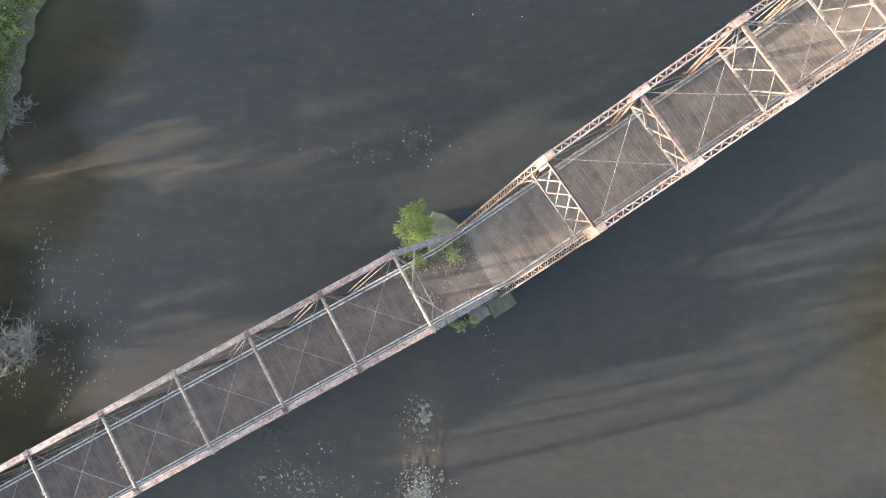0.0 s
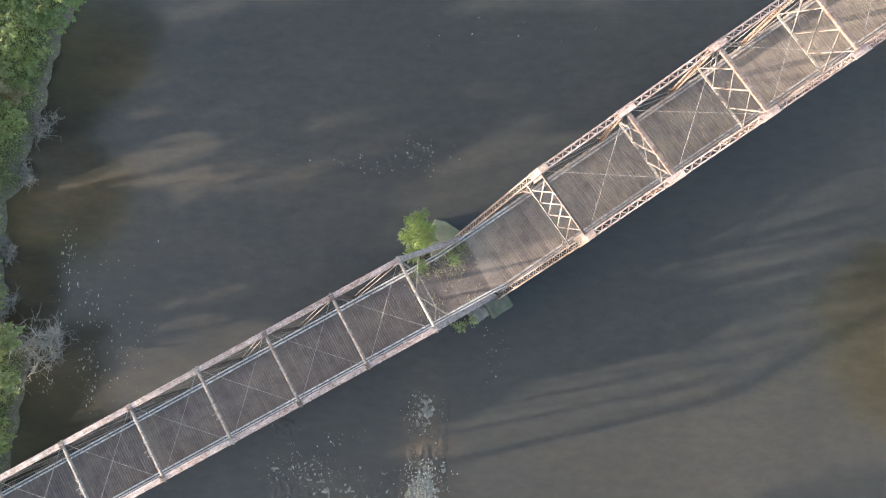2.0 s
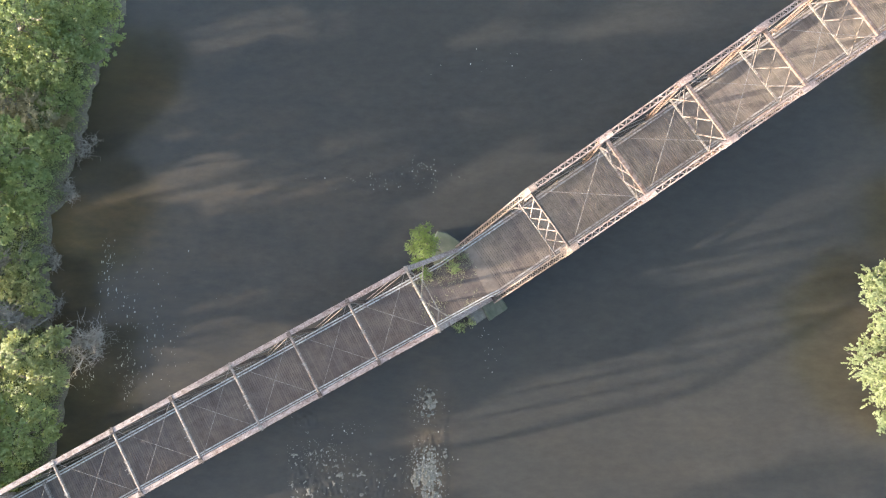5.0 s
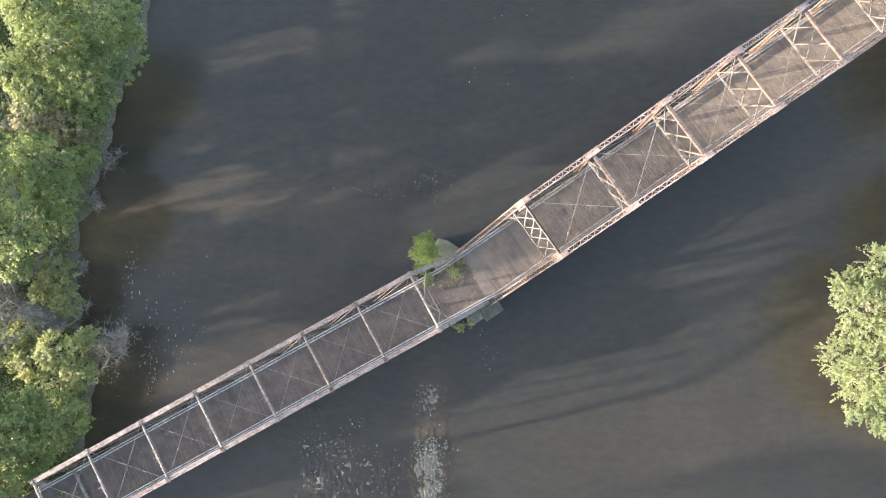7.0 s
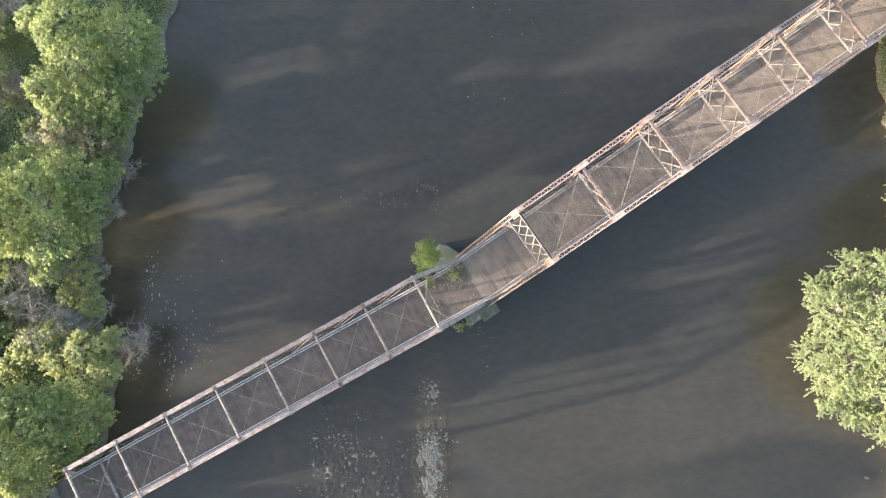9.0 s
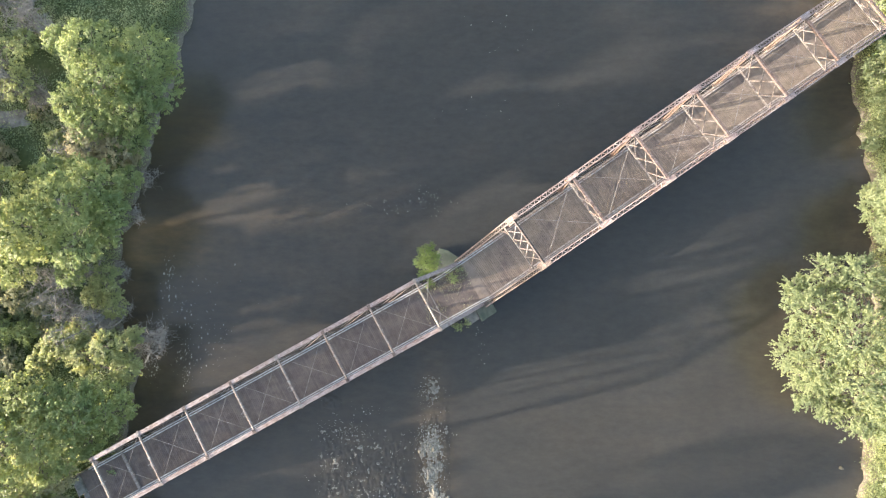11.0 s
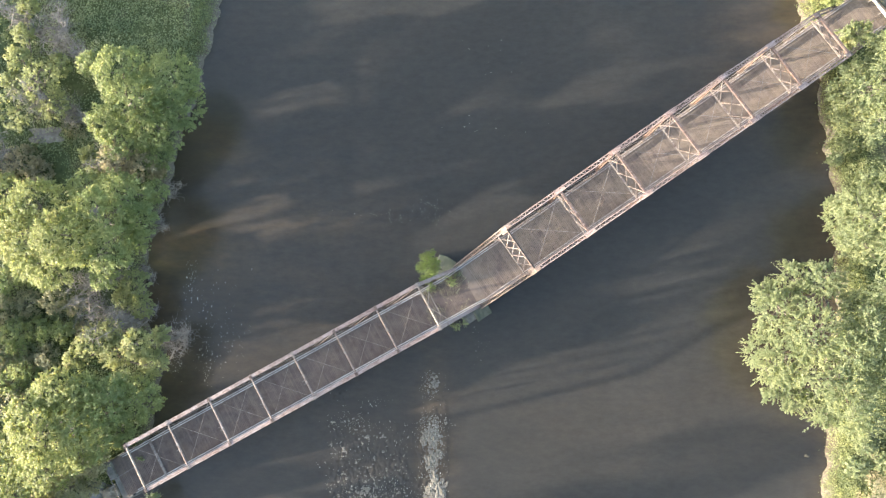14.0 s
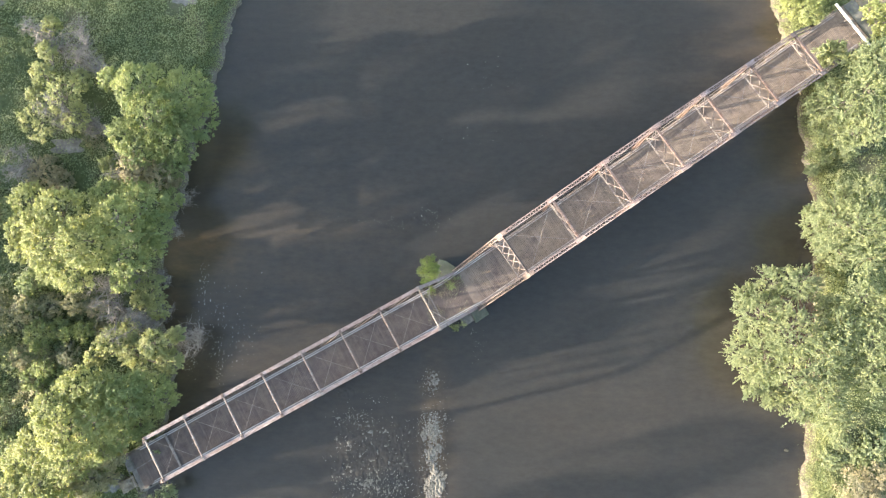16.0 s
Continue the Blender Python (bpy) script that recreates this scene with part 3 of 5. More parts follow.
for i in range(1, 7):
    x, z = rnode[i], RH[i] - 0.15
    s = Shape()
    for k in (-1, 1):
        s.beam((x + k * 0.13, -RW + 0.2, z), (x + k * 0.13, RW - 0.2, z), 0.03, 0.22)
    s.beam((x, -RW + 0.2, z + 0.11), (x, RW - 0.2, z + 0.11), 0.22 if i < 4 else 0.16, 0.02)
    part("top_strut", s, M_STRUT, span_right)
    s = Shape().beam((x, -RW + 0.1, SWAY), (x, RW - 0.1, SWAY), 0.17, 0.025).beam((x, -RW + 0.1, SWAY - 0.08), (x, RW - 0.1, SWAY - 0.08), 0.03, 0.14)
    st = part("sway_strut", s, M_CREAM, span_right)
    part("patch_plate", Shape().beam((x, -0.5, SWAY + 0.02), (x, 0.25, SWAY + 0.02), 0.2, 0.03), M_PALE, st)
    wide = RW - 0.15
    sway_bars(span_right, lambda f: (x, wide - 2 * wide * f, z - 0.1), lambda f: (x, wide - 2 * wide * f, SWAY))
for i in range(6):
    a, b, za, zb = rnode[i], rnode[i + 1], RH[i] - 0.2, RH[i + 1] - 0.2
    rod(span_right, "lateral_rod", (a + 0.3, RW - 0.2, za), (b - 0.3, -RW + 0.2, zb), 0.042)
    rod(span_right, "lateral_rod", (a + 0.3, -RW + 0.2, za - 0.05), (b - 0.3, RW - 0.2, zb - 0.05), 0.042)
for xt, e in ((rnode[0], -1),):
    run, drop = e * RP, RH[0] - PIN
    long = math.hypot(RP, drop)

    def down(d, y):
        """A point d metres down the inclined end frame."""
        return (xt + run * d / long, y, RH[0] - 0.1 - drop * d / long)
    normal = Vector((-e * drop, 0, -RP)).normalized()
    part("portal_strut", Shape().beam(down(0, -RW + 0.2), down(0, RW - 0.2), 0.10, 0.28, normal), M_DARK, span_right)
    part("portal_strut", Shape().beam(down(1.55, -RW + 0.2), down(1.55, RW - 0.2), 0.09, 0.10, normal), M_ROD, span_right)
    for k in range(4):
        w = RW - 0.75
        y0, y1 = w - 2 * w * k / 4, w - 2 * w * (k + 1) / 4
        for d0, d1 in ((0.1, 1.5), (1.5, 0.1)):
            part("portal_lattice_bar", Shape().beam(down(d0, y0), down(d1, y1), 0.09, 0.03, normal), M_LATTICE, span_right)
    for side in (1, -1):
        plate = Shape().beam(down(0.05, side * (RW - 0.1)), down(0.95, side * (RW - 0.1)), 0.80, 0.04, normal)
        part("portal_plate", plate, M_PALE, span_right)
        corner = RW - 0.28
        curve = [down(2.75 - 1.2 * math.cos(a), side * (corner - 1.2 + 1.2 * math.sin(a))) for a in [math.pi / 2 * q / 8 for q in range(9)]]
        knee = Shape()
        for p0, p1 in zip(curve, curve[1:]):
            knee.beam(p0, p1, 0.06, 0.12, normal)
        knee.beam(down(1.6, side * (corner - 0.6)), down(2.2, side * corner), 0.06, 0.04, normal)
        knee.beam(down(1.55, side * corner), down(1.9, side * (corner - 0.36)), 0.06, 0.04, normal)
        part("knee_bracket", knee, M_PALE, span_right)
floor_parts(span_right, [RP * i for i in range(-1, 8)], 2.7, -RP + 0.8, 7 * RP + 1.6)


# ---- decks: boards laid across ----
def deck(name, span_matrix, x0, x1, half, label, mat, gap):
    d = empty(name, span_matrix)
    tagged(d, label, "bridge deck", "", "structure")
    pitch = 0.2 if mat == M_DECK_SHADED else 0.205
    w = (pitch - gap) / 2
    n = int((x1 - x0) / pitch)
    board = block(-w, w, -half, half, -0.07, 0.0, 0.008).mesh("board", mat)
    rng = random.Random(5)
    for k in range(n):
        ob = new("board", board)
        ob.parent = d
        ob.matrix_local = pose(x0 + pitch * (k + 0.5), rng.uniform(-0.03, 0.03), DECK + rng.uniform(-0.006, 0.005), rng.uniform(-0.06, 0.06), rng.uniform(-0.4, 0.4), rng.uniform(-0.10, 0.10))
    return d


def at(m, x, y):
    """A point of a span's own plan, in the place's plan."""
    p = m @ Vector((x, y, 0))
    return (p.x, p.y)


LM, RM = pose(-3.348, 0.62, 0, 0, 0, 28.554), pose(6.917, 7.029, 0, 0, 0, 34.151)
deck("deck_1", LM, -43.5, 5.28, 2.42, "weathered timber deck boards laid crosswise, tone darkened for tree shade", M_DECK_SHADED, 0.012)
deck("deck_2", RM, -6.17, 55.0, 2.78, "tan dusty timber deck boards laid crosswise", M_DECK, 0.022)
edge = [at(LM, 4.98, -2.42), at(RM, -6.14, -2.6), at(RM, -6.14, 2.6), at(LM, 4.98, 2.42)]
seam = part("deck_joint", Shape().add([(x, y, z) for z in (3.2, 3.42) for x, y in edge], [(3, 2, 1, 0), (4, 5, 6, 7)] + [(k, (k + 1) % 4, 4 + (k + 1) % 4, 4 + k) for k in range(4)]), M_DECK)
tagged(seam, "worn dusty joint plate between two bridge decks", "deck joint", "", "structure")


# ---- guard rails ----
def guard_rail(pts, inward):
    """A galvanised rail on posts along the points of one deck side."""
    g = empty("guard_rail", Matrix.Translation((*pts[0], 0)))
    tagged(g, "dull galvanised guard rail along the deck edge", "guard rail", "deck guard rails")
    inv = Matrix.Translation((-pts[0][0], -pts[0][1], 0))
    for (ax, ay), (bx, by) in zip(pts, pts[1:]):
        a, b = Vector((ax, ay, 0)), Vector((bx, by, 0))
        d = (b - a).normalized()
        s = Vector((-d.y, d.x, 0)) * inward
        o = a - Vector((*pts[0], 0))
        e = b - Vector((*pts[0], 0))
        z = Vector((0, 0, RAIL - 0.16))
        r = Shape().beam(o + z, e + z, 0.04, 0.10).beam(o + z + s * 0.05 + Vector((0, 0, 0.10)), e + z + s * 0.05 + Vector((0, 0, 0.10)), 0.05, 0.11).beam(o + z + s * 0.05 - Vector((0, 0, 0.10)), e + z + s * 0.05 - Vector((0, 0, 0.10)), 0.05, 0.11)
        old = (b - a).length > 50
        part("rail", r, M_RAIL if old else M_GALV, g)
        zc = Vector((0, 0, DECK + 0.04))
        part("kerb", Shape().beam(o + zc + s * 0.24, e + zc + s * 0.24, 0.15 if old else 0.11, 0.09), M_RAIL if old else M_GALV, g)
        n = max(2, round((b - a).length / 2.4))
        for k in range(n):
            p0 = o + (e - o) * ((k + 0.5) / n) - s * 0.06
            part("rail_post", Shape().beam(p0 + Vector((0, 0, DECK - 0.25)), p0 + Vector((0, 0, RAIL - 0.02)), 0.08, 0.1, d), M_ROD, g)
    return g


for side in (1, -1):
    guard_rail([at(LM, -42.0, side * 2.44), at(LM, 2.6 if side > 0 else 5.0, side * 2.44), at(RM, -2.5 if side > 0 else -6.3, side * 2.62), at(RM, 53.2, side * 2.62)], -side)


# ---- vegetation ----
def leaf_mesh(name, centres, normals, size, mat, rng, aspect=0.6):
    """Four-cornered leaves at the centres, facing the normals, as one mesh."""
    n = len(centres)
    nn = normals / (np.linalg.norm(normals, axis=1, keepdims=True) + 1e-9)
    r = rng.normal(size=(n, 3))
    a = np.cross(nn, r)
    a /= np.linalg.norm(a, axis=1, keepdims=True) + 1e-9
    b = np.cross(nn, a)
    s = size * rng.uniform(0.65, 1.35, (n, 1))
    lift = nn * s * 0.12
    v = np.stack([centres - a * s * 0.5, centres - b * s * 0.5 * aspect + lift, centres + a * s * 0.5, centres + b * s * 0.5 * aspect + lift], 1).reshape(-1, 3)
    me = bpy.data.meshes.new(name)
    me.vertices.add(4 * n)
    me.vertices.foreach_set("co", v.astype(np.float32).ravel())
    me.loops.add(4 * n)
    me.loops.foreach_set("vertex_index", np.arange(4 * n, dtype=np.int32))
    me.polygons.add(n)
    me.polygons.foreach_set("loop_start", np.arange(0, 4 * n, 4, dtype=np.int32))
    me.polygons.foreach_set("loop_total", np.full(n, 4, dtype=np.int32))
    me.materials.append(mat)
    me.update(calc_edges=True)
    return me


def crown_points(lobes, per_m2, rng, ragged=0.25, spray=1.5, leaves=26, loose=0.34):
    """Leaf places and facings on sprays that point outwards from each lobe (x, y, z, rx, ry, rz)."""
    cs, ns = [], []
    for x, y, z, rx, ry, rz in lobes:
        area = 4 * math.pi * ((rx * ry) ** 1.6 / 3 + (rx * rz) ** 1.6 / 3 + (ry * rz) ** 1.6 / 3) ** (1 / 1.6)
        m = max(8, int(area * per_m2))
        d = rng.normal(size=(m, 3))
        d[:, 2] = d[:, 2] + 0.35
        d /= np.linalg.norm(d, axis=1, keepdims=True)
        lumps = rng.normal(size=(max(5, int(area / 9)), 3))
        lumps[:, 2] = lumps[:, 2] * 0.8 + 0.3
        lumps /= np.linalg.norm(lumps, axis=1, keepdims=True)
        near = np.max(d @ lumps.T, axis=1)
        swell = np.exp(-(np.arccos(np.clip(near, -1, 1)) / 0.30) ** 2)
        bump = 1 + ragged * (1.5 * swell - 0.85) + np.clip(rng.normal(size=m), -1.5, 1.2) * ragged * 0.22
        depth = 1.10 - 0.42 * rng.uniform(0, 1, m) ** 2.6
        tip = np.array([x, y, z]) + d * np.array([rx, ry, rz]) * (bump * depth)[:, None]
        way = d + rng.normal(size=(m, 3)) * 0.35 + np.array([0, 0, 0.15])
        way /= np.linalg.norm(way, axis=1, keepdims=True)
        ln = spray * rng.uniform(0.5, 1.3, m)
        k = leaves
        f = rng.uniform(0, 1, (m, k, 1))
        wide = loose * (1.05 - f) + 0.17 * loose
        p = tip[:, None, :] - way[:, None, :] * (ln[:, None, None] * (1 - f)) + rng.normal(size=(m, k, 3)) * wide * np.array([1, 1, 0.7])
        cs.append(p.reshape(-1, 3))
        nrm = rng.normal(size=(m, k, 3)) * 0.58 + d[:, None, :] * 0.55 + way[:, None, :] * 0.25 + np.array([-0.60, -0.12, 0.40])
        ns.append(nrm.reshape(-1, 3))
    return np.concatenate(cs), np.concatenate(ns)


def limb(shape, a, b, r0, r1, rng, bend=0.12, n=5, sides=6):
    a, b = Vector(a), Vector(b)
    L = (b - a).length
    pts = []
    for k in range(n + 1):
        f = k / n
        w = math.sin(f * math.pi)
        pts.append(a.lerp(b, f) + Vector((rng.normal() * bend * L * w * 0.5, rng.normal() * bend * L * w * 0.5, bend * L * w * 0.4)))
    shape.tube(pts, [r0 + (r1 - r0) * k / n for k in range(n + 1)], sides)
    return pts


def tree(name, label, base, lobes, mat, seed, per_m2=1.0, size=0.17, trunk=0.28, ragged=0.36, spray=1.7, leaves=56, category="tree", twigs=10, foot=None, loose=0.24):
    rng = np.random.default_rng(seed)
    bx, by = base
    bz = foot if foot is not None else ground_height(bx, by) - 0.15
    ob = empty(name, Matrix.Translation((bx, by, bz)))
    tagged(ob, label, category)
    local = [(x - bx, y - by, z - bz, rx, ry, rz) for x, y, z, rx, ry, rz in lobes]
    top = max(l[2] for l in local)
    wood = Shape()
    mx, my = np.mean([l[0] for l in local]), np.mean([l[1] for l in local])
    fork = Vector((mx * 0.35, my * 0.35, top * 0.42))
    limb(wood, (0, 0, 0), fork, trunk, trunk * 0.65, rng, 0.05)
    for x, y, z, rx, ry, rz in local:
        limb(wood, fork, (x, y, z), trunk * 0.5, trunk * 0.22, rng)
        for _ in range(twigs):
            d = rng.normal(size=3)
            d[2] = abs(d[2]) * 0.8
            d /= np.linalg.norm(d)
            limb(wood, (x, y, z - rz * 0.3), (x + d[0] * rx * 0.9, y + d[1] * ry * 0.9, z - rz * 0.2 + d[2] * rz), trunk * 0.17, 0.02, rng)
    part("trunk", wood, M_BARK, ob)
    c, n = crown_points(local, per_m2, rng, ragged, spray, leaves, loose)
    part("crown", leaf_mesh("crown", c, n, size, mat, rng), mat, ob)
    return ob


def bough_points(lobes, rng, density, spray, leaves, loose):
    """Leaf places and facings: each lobe (x, y, top, radius) is a dome of boughs, each bough a tuft of leafy sprays."""
    cs, ns = [], []
    mid = [(np.array([x, y, top - 0.8 * r]), np.array([r, r, 0.8 * r])) for x, y, top, r in lobes]
    for k, (c, rad) in enumerate(mid):
        rb = min(0.85, max(0.42, 0.30 * rad[0]))
        nb = int(2.5 * (rad[0] / rb) ** 2)
        i = np.arange(nb)
        zz = 1 - 1.22 * (i + 0.5) / nb
        a = i * 2.39996 + rng.uniform(0, 6.28) + rng.normal(size=nb) * 0.3
        q = np.sqrt(np.maximum(0, 1 - zz * zz))
        d = np.stack([q * np.cos(a), q * np.sin(a), zz], 1) + rng.normal(size=(nb, 3)) * 0.10
        d /= np.linalg.norm(d, axis=1, keepdims=True)
        fill = int(density * 6.2 * rad[0] ** 2)
        e = rng.normal(size=(fill, 3)) + np.array([0, 0, 0.85])
        e /= np.linalg.norm(e, axis=1, keepdims=True)
        swell = 1 + 0.10 * np.sin(e[:, :1] * 5.0 + k) * np.cos(e[:, 1:2] * 5.0 - k)
        tip = c + e * rad * swell * rng.uniform(0.86, 1.07, (fill, 1))
        way = e + rng.normal(size=(fill, 3)) * 0.45
        way /= np.linalg.norm(way, axis=1, keepdims=True)
        f = rng.uniform(0, 1, (fill, leaves, 1))
        g = tip[:, None, :] - way[:, None, :] * spray * rng.uniform(0.5, 1.1, (fill, 1, 1)) * (1 - f) + rng.normal(size=(fill, leaves, 3)) * loose * (1.2 - f)
        cs.append(g.reshape(-1, 3))
        ns.append((rng.normal(size=(fill, leaves, 3)) * 0.42 + e[:, None, :] * 0.40 + np.array([-0.24, -0.05, 0.62])).reshape(-1, 3))
        at_ = c + d * (rad - rb * 0.55) * rng.uniform(0.92, 1.10, (nb, 1))
        for j, p in enumerate(at_):
            if any(o != k and np.sum(((p - c2) / r2) ** 2) < 0.42 for o, (c2, r2) in enumerate(mid)):
                continue
            b = rb * rng.uniform(0.8, 1.35)
            m = max(4, int(density * 3.6 * b * b))
            e = rng.normal(size=(m, 3)) + d[j] * 0.9 + np.array([0, 0, 0.45])
            e /= np.linalg.norm(e, axis=1, keepdims=True)
            tip = p + e * np.array([1, 1, 0.75]) * b * rng.uniform(0.55, 1.08, (m, 1))
            way = e + d[j] * 0.7 + rng.normal(size=(m, 3)) * 0.3
            way /= np.linalg.norm(way, axis=1, keepdims=True)
            ln = spray * rng.uniform(0.6, 1.3, (m, 1, 1))
            f = rng.uniform(0, 1, (m, leaves, 1))
            g = tip[:, None, :] - way[:, None, :] * ln * (1 - f) + rng.normal(size=(m, leaves, 3)) * loose * (1.15 - f)
            cs.append(g.reshape(-1, 3))
            nrm = rng.normal(size=(m, leaves, 3)) * 0.42 + e[:, None, :] * 0.45 + np.array([-0.24, -0.05, 0.62])
            ns.append(nrm.reshape(-1, 3))
    return np.concatenate(cs), np.concatenate(ns)


def bough_tree(name, label, base, lobes, mat, seed, density=2.6, size=0.225, trunk=0.28, spray=None, leaves=16, loose=0.12, category="tree", foot=None):
    rng = np.random.default_rng(seed)
    bx, by = base
    bz = foot if foot is not None else ground_height(bx, by) - 0.15
    ob = empty(name, Matrix.Translation((bx, by, bz)))
    tagged(ob, label, category)
    local = [(x - bx, y - by, top - bz, r) for x, y, top, r in lobes]
    wood = Shape()
    mx, my = np.mean([l[0] for l in local]), np.mean([l[1] for l in local])
    fork = Vector((mx * 0.35, my * 0.35, max(l[2] for l in local) * 0.36))
    limb(wood, (0, 0, 0), fork, trunk, trunk * 0.7, rng, 0.05)
    for x, y, top, r in local:
        hub = Vector((x, y, top - 0.95 * r))
        limb(wood, fork, hub, trunk * 0.5, trunk * 0.24, rng)
        for _ in range(9):
            d = rng.normal(size=3)
            d[2] = abs(d[2])
            d /= np.linalg.norm(d)
            limb(wood, hub, hub + Vector((d[0] * r * 0.95, d[1] * r * 0.95, d[2] * r * 0.85)), trunk * 0.15, 0.02, rng, 0.16, 4, 5)
    part("trunk", wood, M_BARK, ob)
    silver = mat in (M_LEAF_SILVER,)
    if silver:
        size *= 0.84
        c, n = bough_points(local, rng, density * 0.62, 1.5, leaves + 18, 0.08)
    else:
        c, n = bough_points(local, rng, density, spray or 0.6, leaves, loose)
    part("crown", leaf_mesh("crown", c, n, size, mat, rng, 0.5 if silver else 0.62), mat, ob)
    return ob


def dead_bush(label, x, y, z, r, seed, count=60):
    """A tangle of bare branches that fans out from one stump."""
    rng = np.random.default_rng(seed)
    ob = empty("dead_bush", Matrix.Translation((x, y, ground_height(x, y) - 0.1)))
    tagged(ob, label, "dead bush")
    stem, twig = Shape(), Shape()
    for k in range(max(5, count // 8)):
        a = rng.uniform(0, 6.28)
        d = Vector((math.cos(a) * r * rng.uniform(0.4, 1), math.sin(a) * r * rng.uniform(0.4, 1), z * rng.uniform(0.5, 1.1)))
        pts = limb(stem, (0, 0, 0), d, 0.11, 0.045, rng, 0.2)
        for _ in range(16):
            p = pts[int(rng.integers(2, len(pts)))]
            e = p + Vector(rng.normal(size=3) * np.array([0.32, 0.32, 0.18]) * r)
            e.z = max(e.z, 0.15)
            q = limb(twig, p, e, 0.024, 0.010, rng, 0.28, 5, 3)
            for j in range(4):
                limb(twig, q[2 + j % 3], q[2 + j % 3] + Vector(rng.normal(size=3) * np.array([0.2, 0.2, 0.1]) * r), 0.017, 0.008, rng, 0.3, 3, 3)
    part("branch_tangle", stem, M_DEADWOOD, ob)
    tagged(part("brushwood", twig, M_DEADWOOD, ob), kind="stuff")
    return ob


# left bank
bough_tree("tree", "tall green tree leaning over the river bank", (-42.8, 26.5), [(-45.7, 30.8, 8.0, 1.7), (-40.7, 28.9, 11.0, 3.3), (-35.4, 28.3, 9.6, 3.6), (-42.8, 23.0, 9.6, 2.2), (-38.9, 25.2, 11.2, 3.4), (-35.0, 25.2, 8.0, 3.2), (-37.3, 22.8, 8.6, 3.5), (-41.3, 20.8, 8.8, 2.4), (-37.8, 19.9, 6.8, 2.3)], M_LEAF, 1)
bough_tree("tree", "sparse olive-green tree among dead branches", (-55.9, 30.0), [(-55.2, 39.1, 6.5, 1.4), (-55.2, 35.2, 7.0, 1.4), (-55.4, 32.0, 7.4, 1.7), (-52.2, 28.7, 8.2, 2.7), (-55.9, 25.6, 7.6, 2.7), (-57.1, 29.6, 6.0, 1.4), (-51.0, 26.1, 7.2, 2.1), (-50.9, 31.4, 6.2, 1.6)], M_LEAF_PALE, 2, 1.3)
bough_tree("tree", "broad yellow-green tree beside the water", (-52.8, 10.8), [(-55.4, 14.7, 9.0, 2.4), (-49.4, 12.6, 12.0, 3.3), (-44.4, 8.8, 14.0, 3.6), (-50.2, 8.5, 12.5, 3.2), (-56.2, 10.8, 9.0, 1.8), (-56.1, 8.2, 8.5, 1.8), (-48.4, 5.5, 10.0, 2.9), (-52.4, 5.8, 8.0, 2.0), (-52.5, 11.3, 11.0, 2.3)], M_LEAF_YELLOW, 3)
bough_tree("tree", "leafy green tree with drooping outer boughs at the water", (-44.9, 11.9), [(-40.6, 10.9, 14.6, 3.2), (-38.6, 13.1, 12.0, 2.9), (-37.7, 10.7, 10.4, 2.4), (-40.5, 14.8, 10.4, 2.2), (-38.6, 8.5, 8.4, 1.7), (-40.5, 7.2, 12.0, 2.7), (-42.7, 4.3, 8.0, 1.8), (-44.6, 14.9, 10.0, 2.0), (-37.3, 14.8, 7.0, 1.6)], M_LEAF, 4)
bough_tree("tree", "thin green tree with half-bare branches", (-41.9, 1.5), [(-40.2, 3.5, 5.6, 1.9), (-39.5, 0.8, 5.0, 1.6), (-41.9, 1.9, 5.0, 1.3)], M_LEAF_PALE, 5, 1.9)
bough_tree("tree", "pale yellow-green bushy tree hanging over the water", (-44.4, -4.9), [(-44.4, -3.6, 7.2, 2.1), (-46.6, -5.5, 6.6, 1.4), (-42.2, -2.1, 6.8, 1.6), (-38.2, -3.7, 8.4, 1.9), (-36.5, -6.0, 7.2, 1.7), (-41.6, -4.9, 7.0, 2.0), (-35.9, -2.7, 6.6, 1.2)], M_LEAF_PALE, 6, 2.4)
bough_tree("tree", "large yellow-green tree beside the bridge end", (-52.8, -14.9), [(-45.6, -8.8, 12.0, 2.7), (-48.4, -11.6, 12.4, 2.5), (-51.4, -15.9, 10.5, 2.7), (-45.9, -13.6, 13.6, 3.5), (-43.2, -9.7, 11.6, 3.0), (-43.3, -12.8, 12.6, 3.3), (-48.1, -18.0, 9.6, 2.9), (-54.7, -18.3, 8.4, 2.4), (-44.3, -16.3, 9.6, 2.3)], M_LEAF_YELLOW, 7)
bough_tree("tree", "green tree leaning over the bridge end", (-44.4, -12.6), [(-40.5, -10.5, 11.4, 3.0), (-38.0, -10.1, 9.4, 2.8), (-37.1, -10.6, 6.8, 1.7), (-39.7, -8.4, 8.0, 1.7), (-41.6, -14.3, 9.6, 2.3), (-40.2, -13.9, 7.6, 1.8), (-39.9, -9.4, 10.6, 2.3)], M_LEAF, 8)
bough_tree("tree", "olive tree standing over the abutment", (-47.8, -21.4), [(-46.9, -20.7, 6.8, 2.4), (-44.2, -17.7, 6.4, 2.0), (-45.2, -20.7, 5.2, 1.6), (-49.2, -22.0, 6.0, 2.2)], M_LEAF_OLIVE, 9)
bough_tree("tree", "yellow-green tree downstream of the bridge end", (-56.9, -23.3), [(-51.9, -21.0, 9.0, 2.2), (-55.0, -21.5, 8.6, 2.2), (-49.2, -23.6, 9.6, 2.5)], M_LEAF_YELLOW, 10)
bough_tree("shrub", "yellow-green shrub in the gap between two trees", (-47.2, 18.4), [(-45.8, 17.9, 5.0, 1.6), (-47.5, 20.1, 4.4, 1.2)], M_LEAF_YELLOW, 11, category="shrub", trunk=0.09)
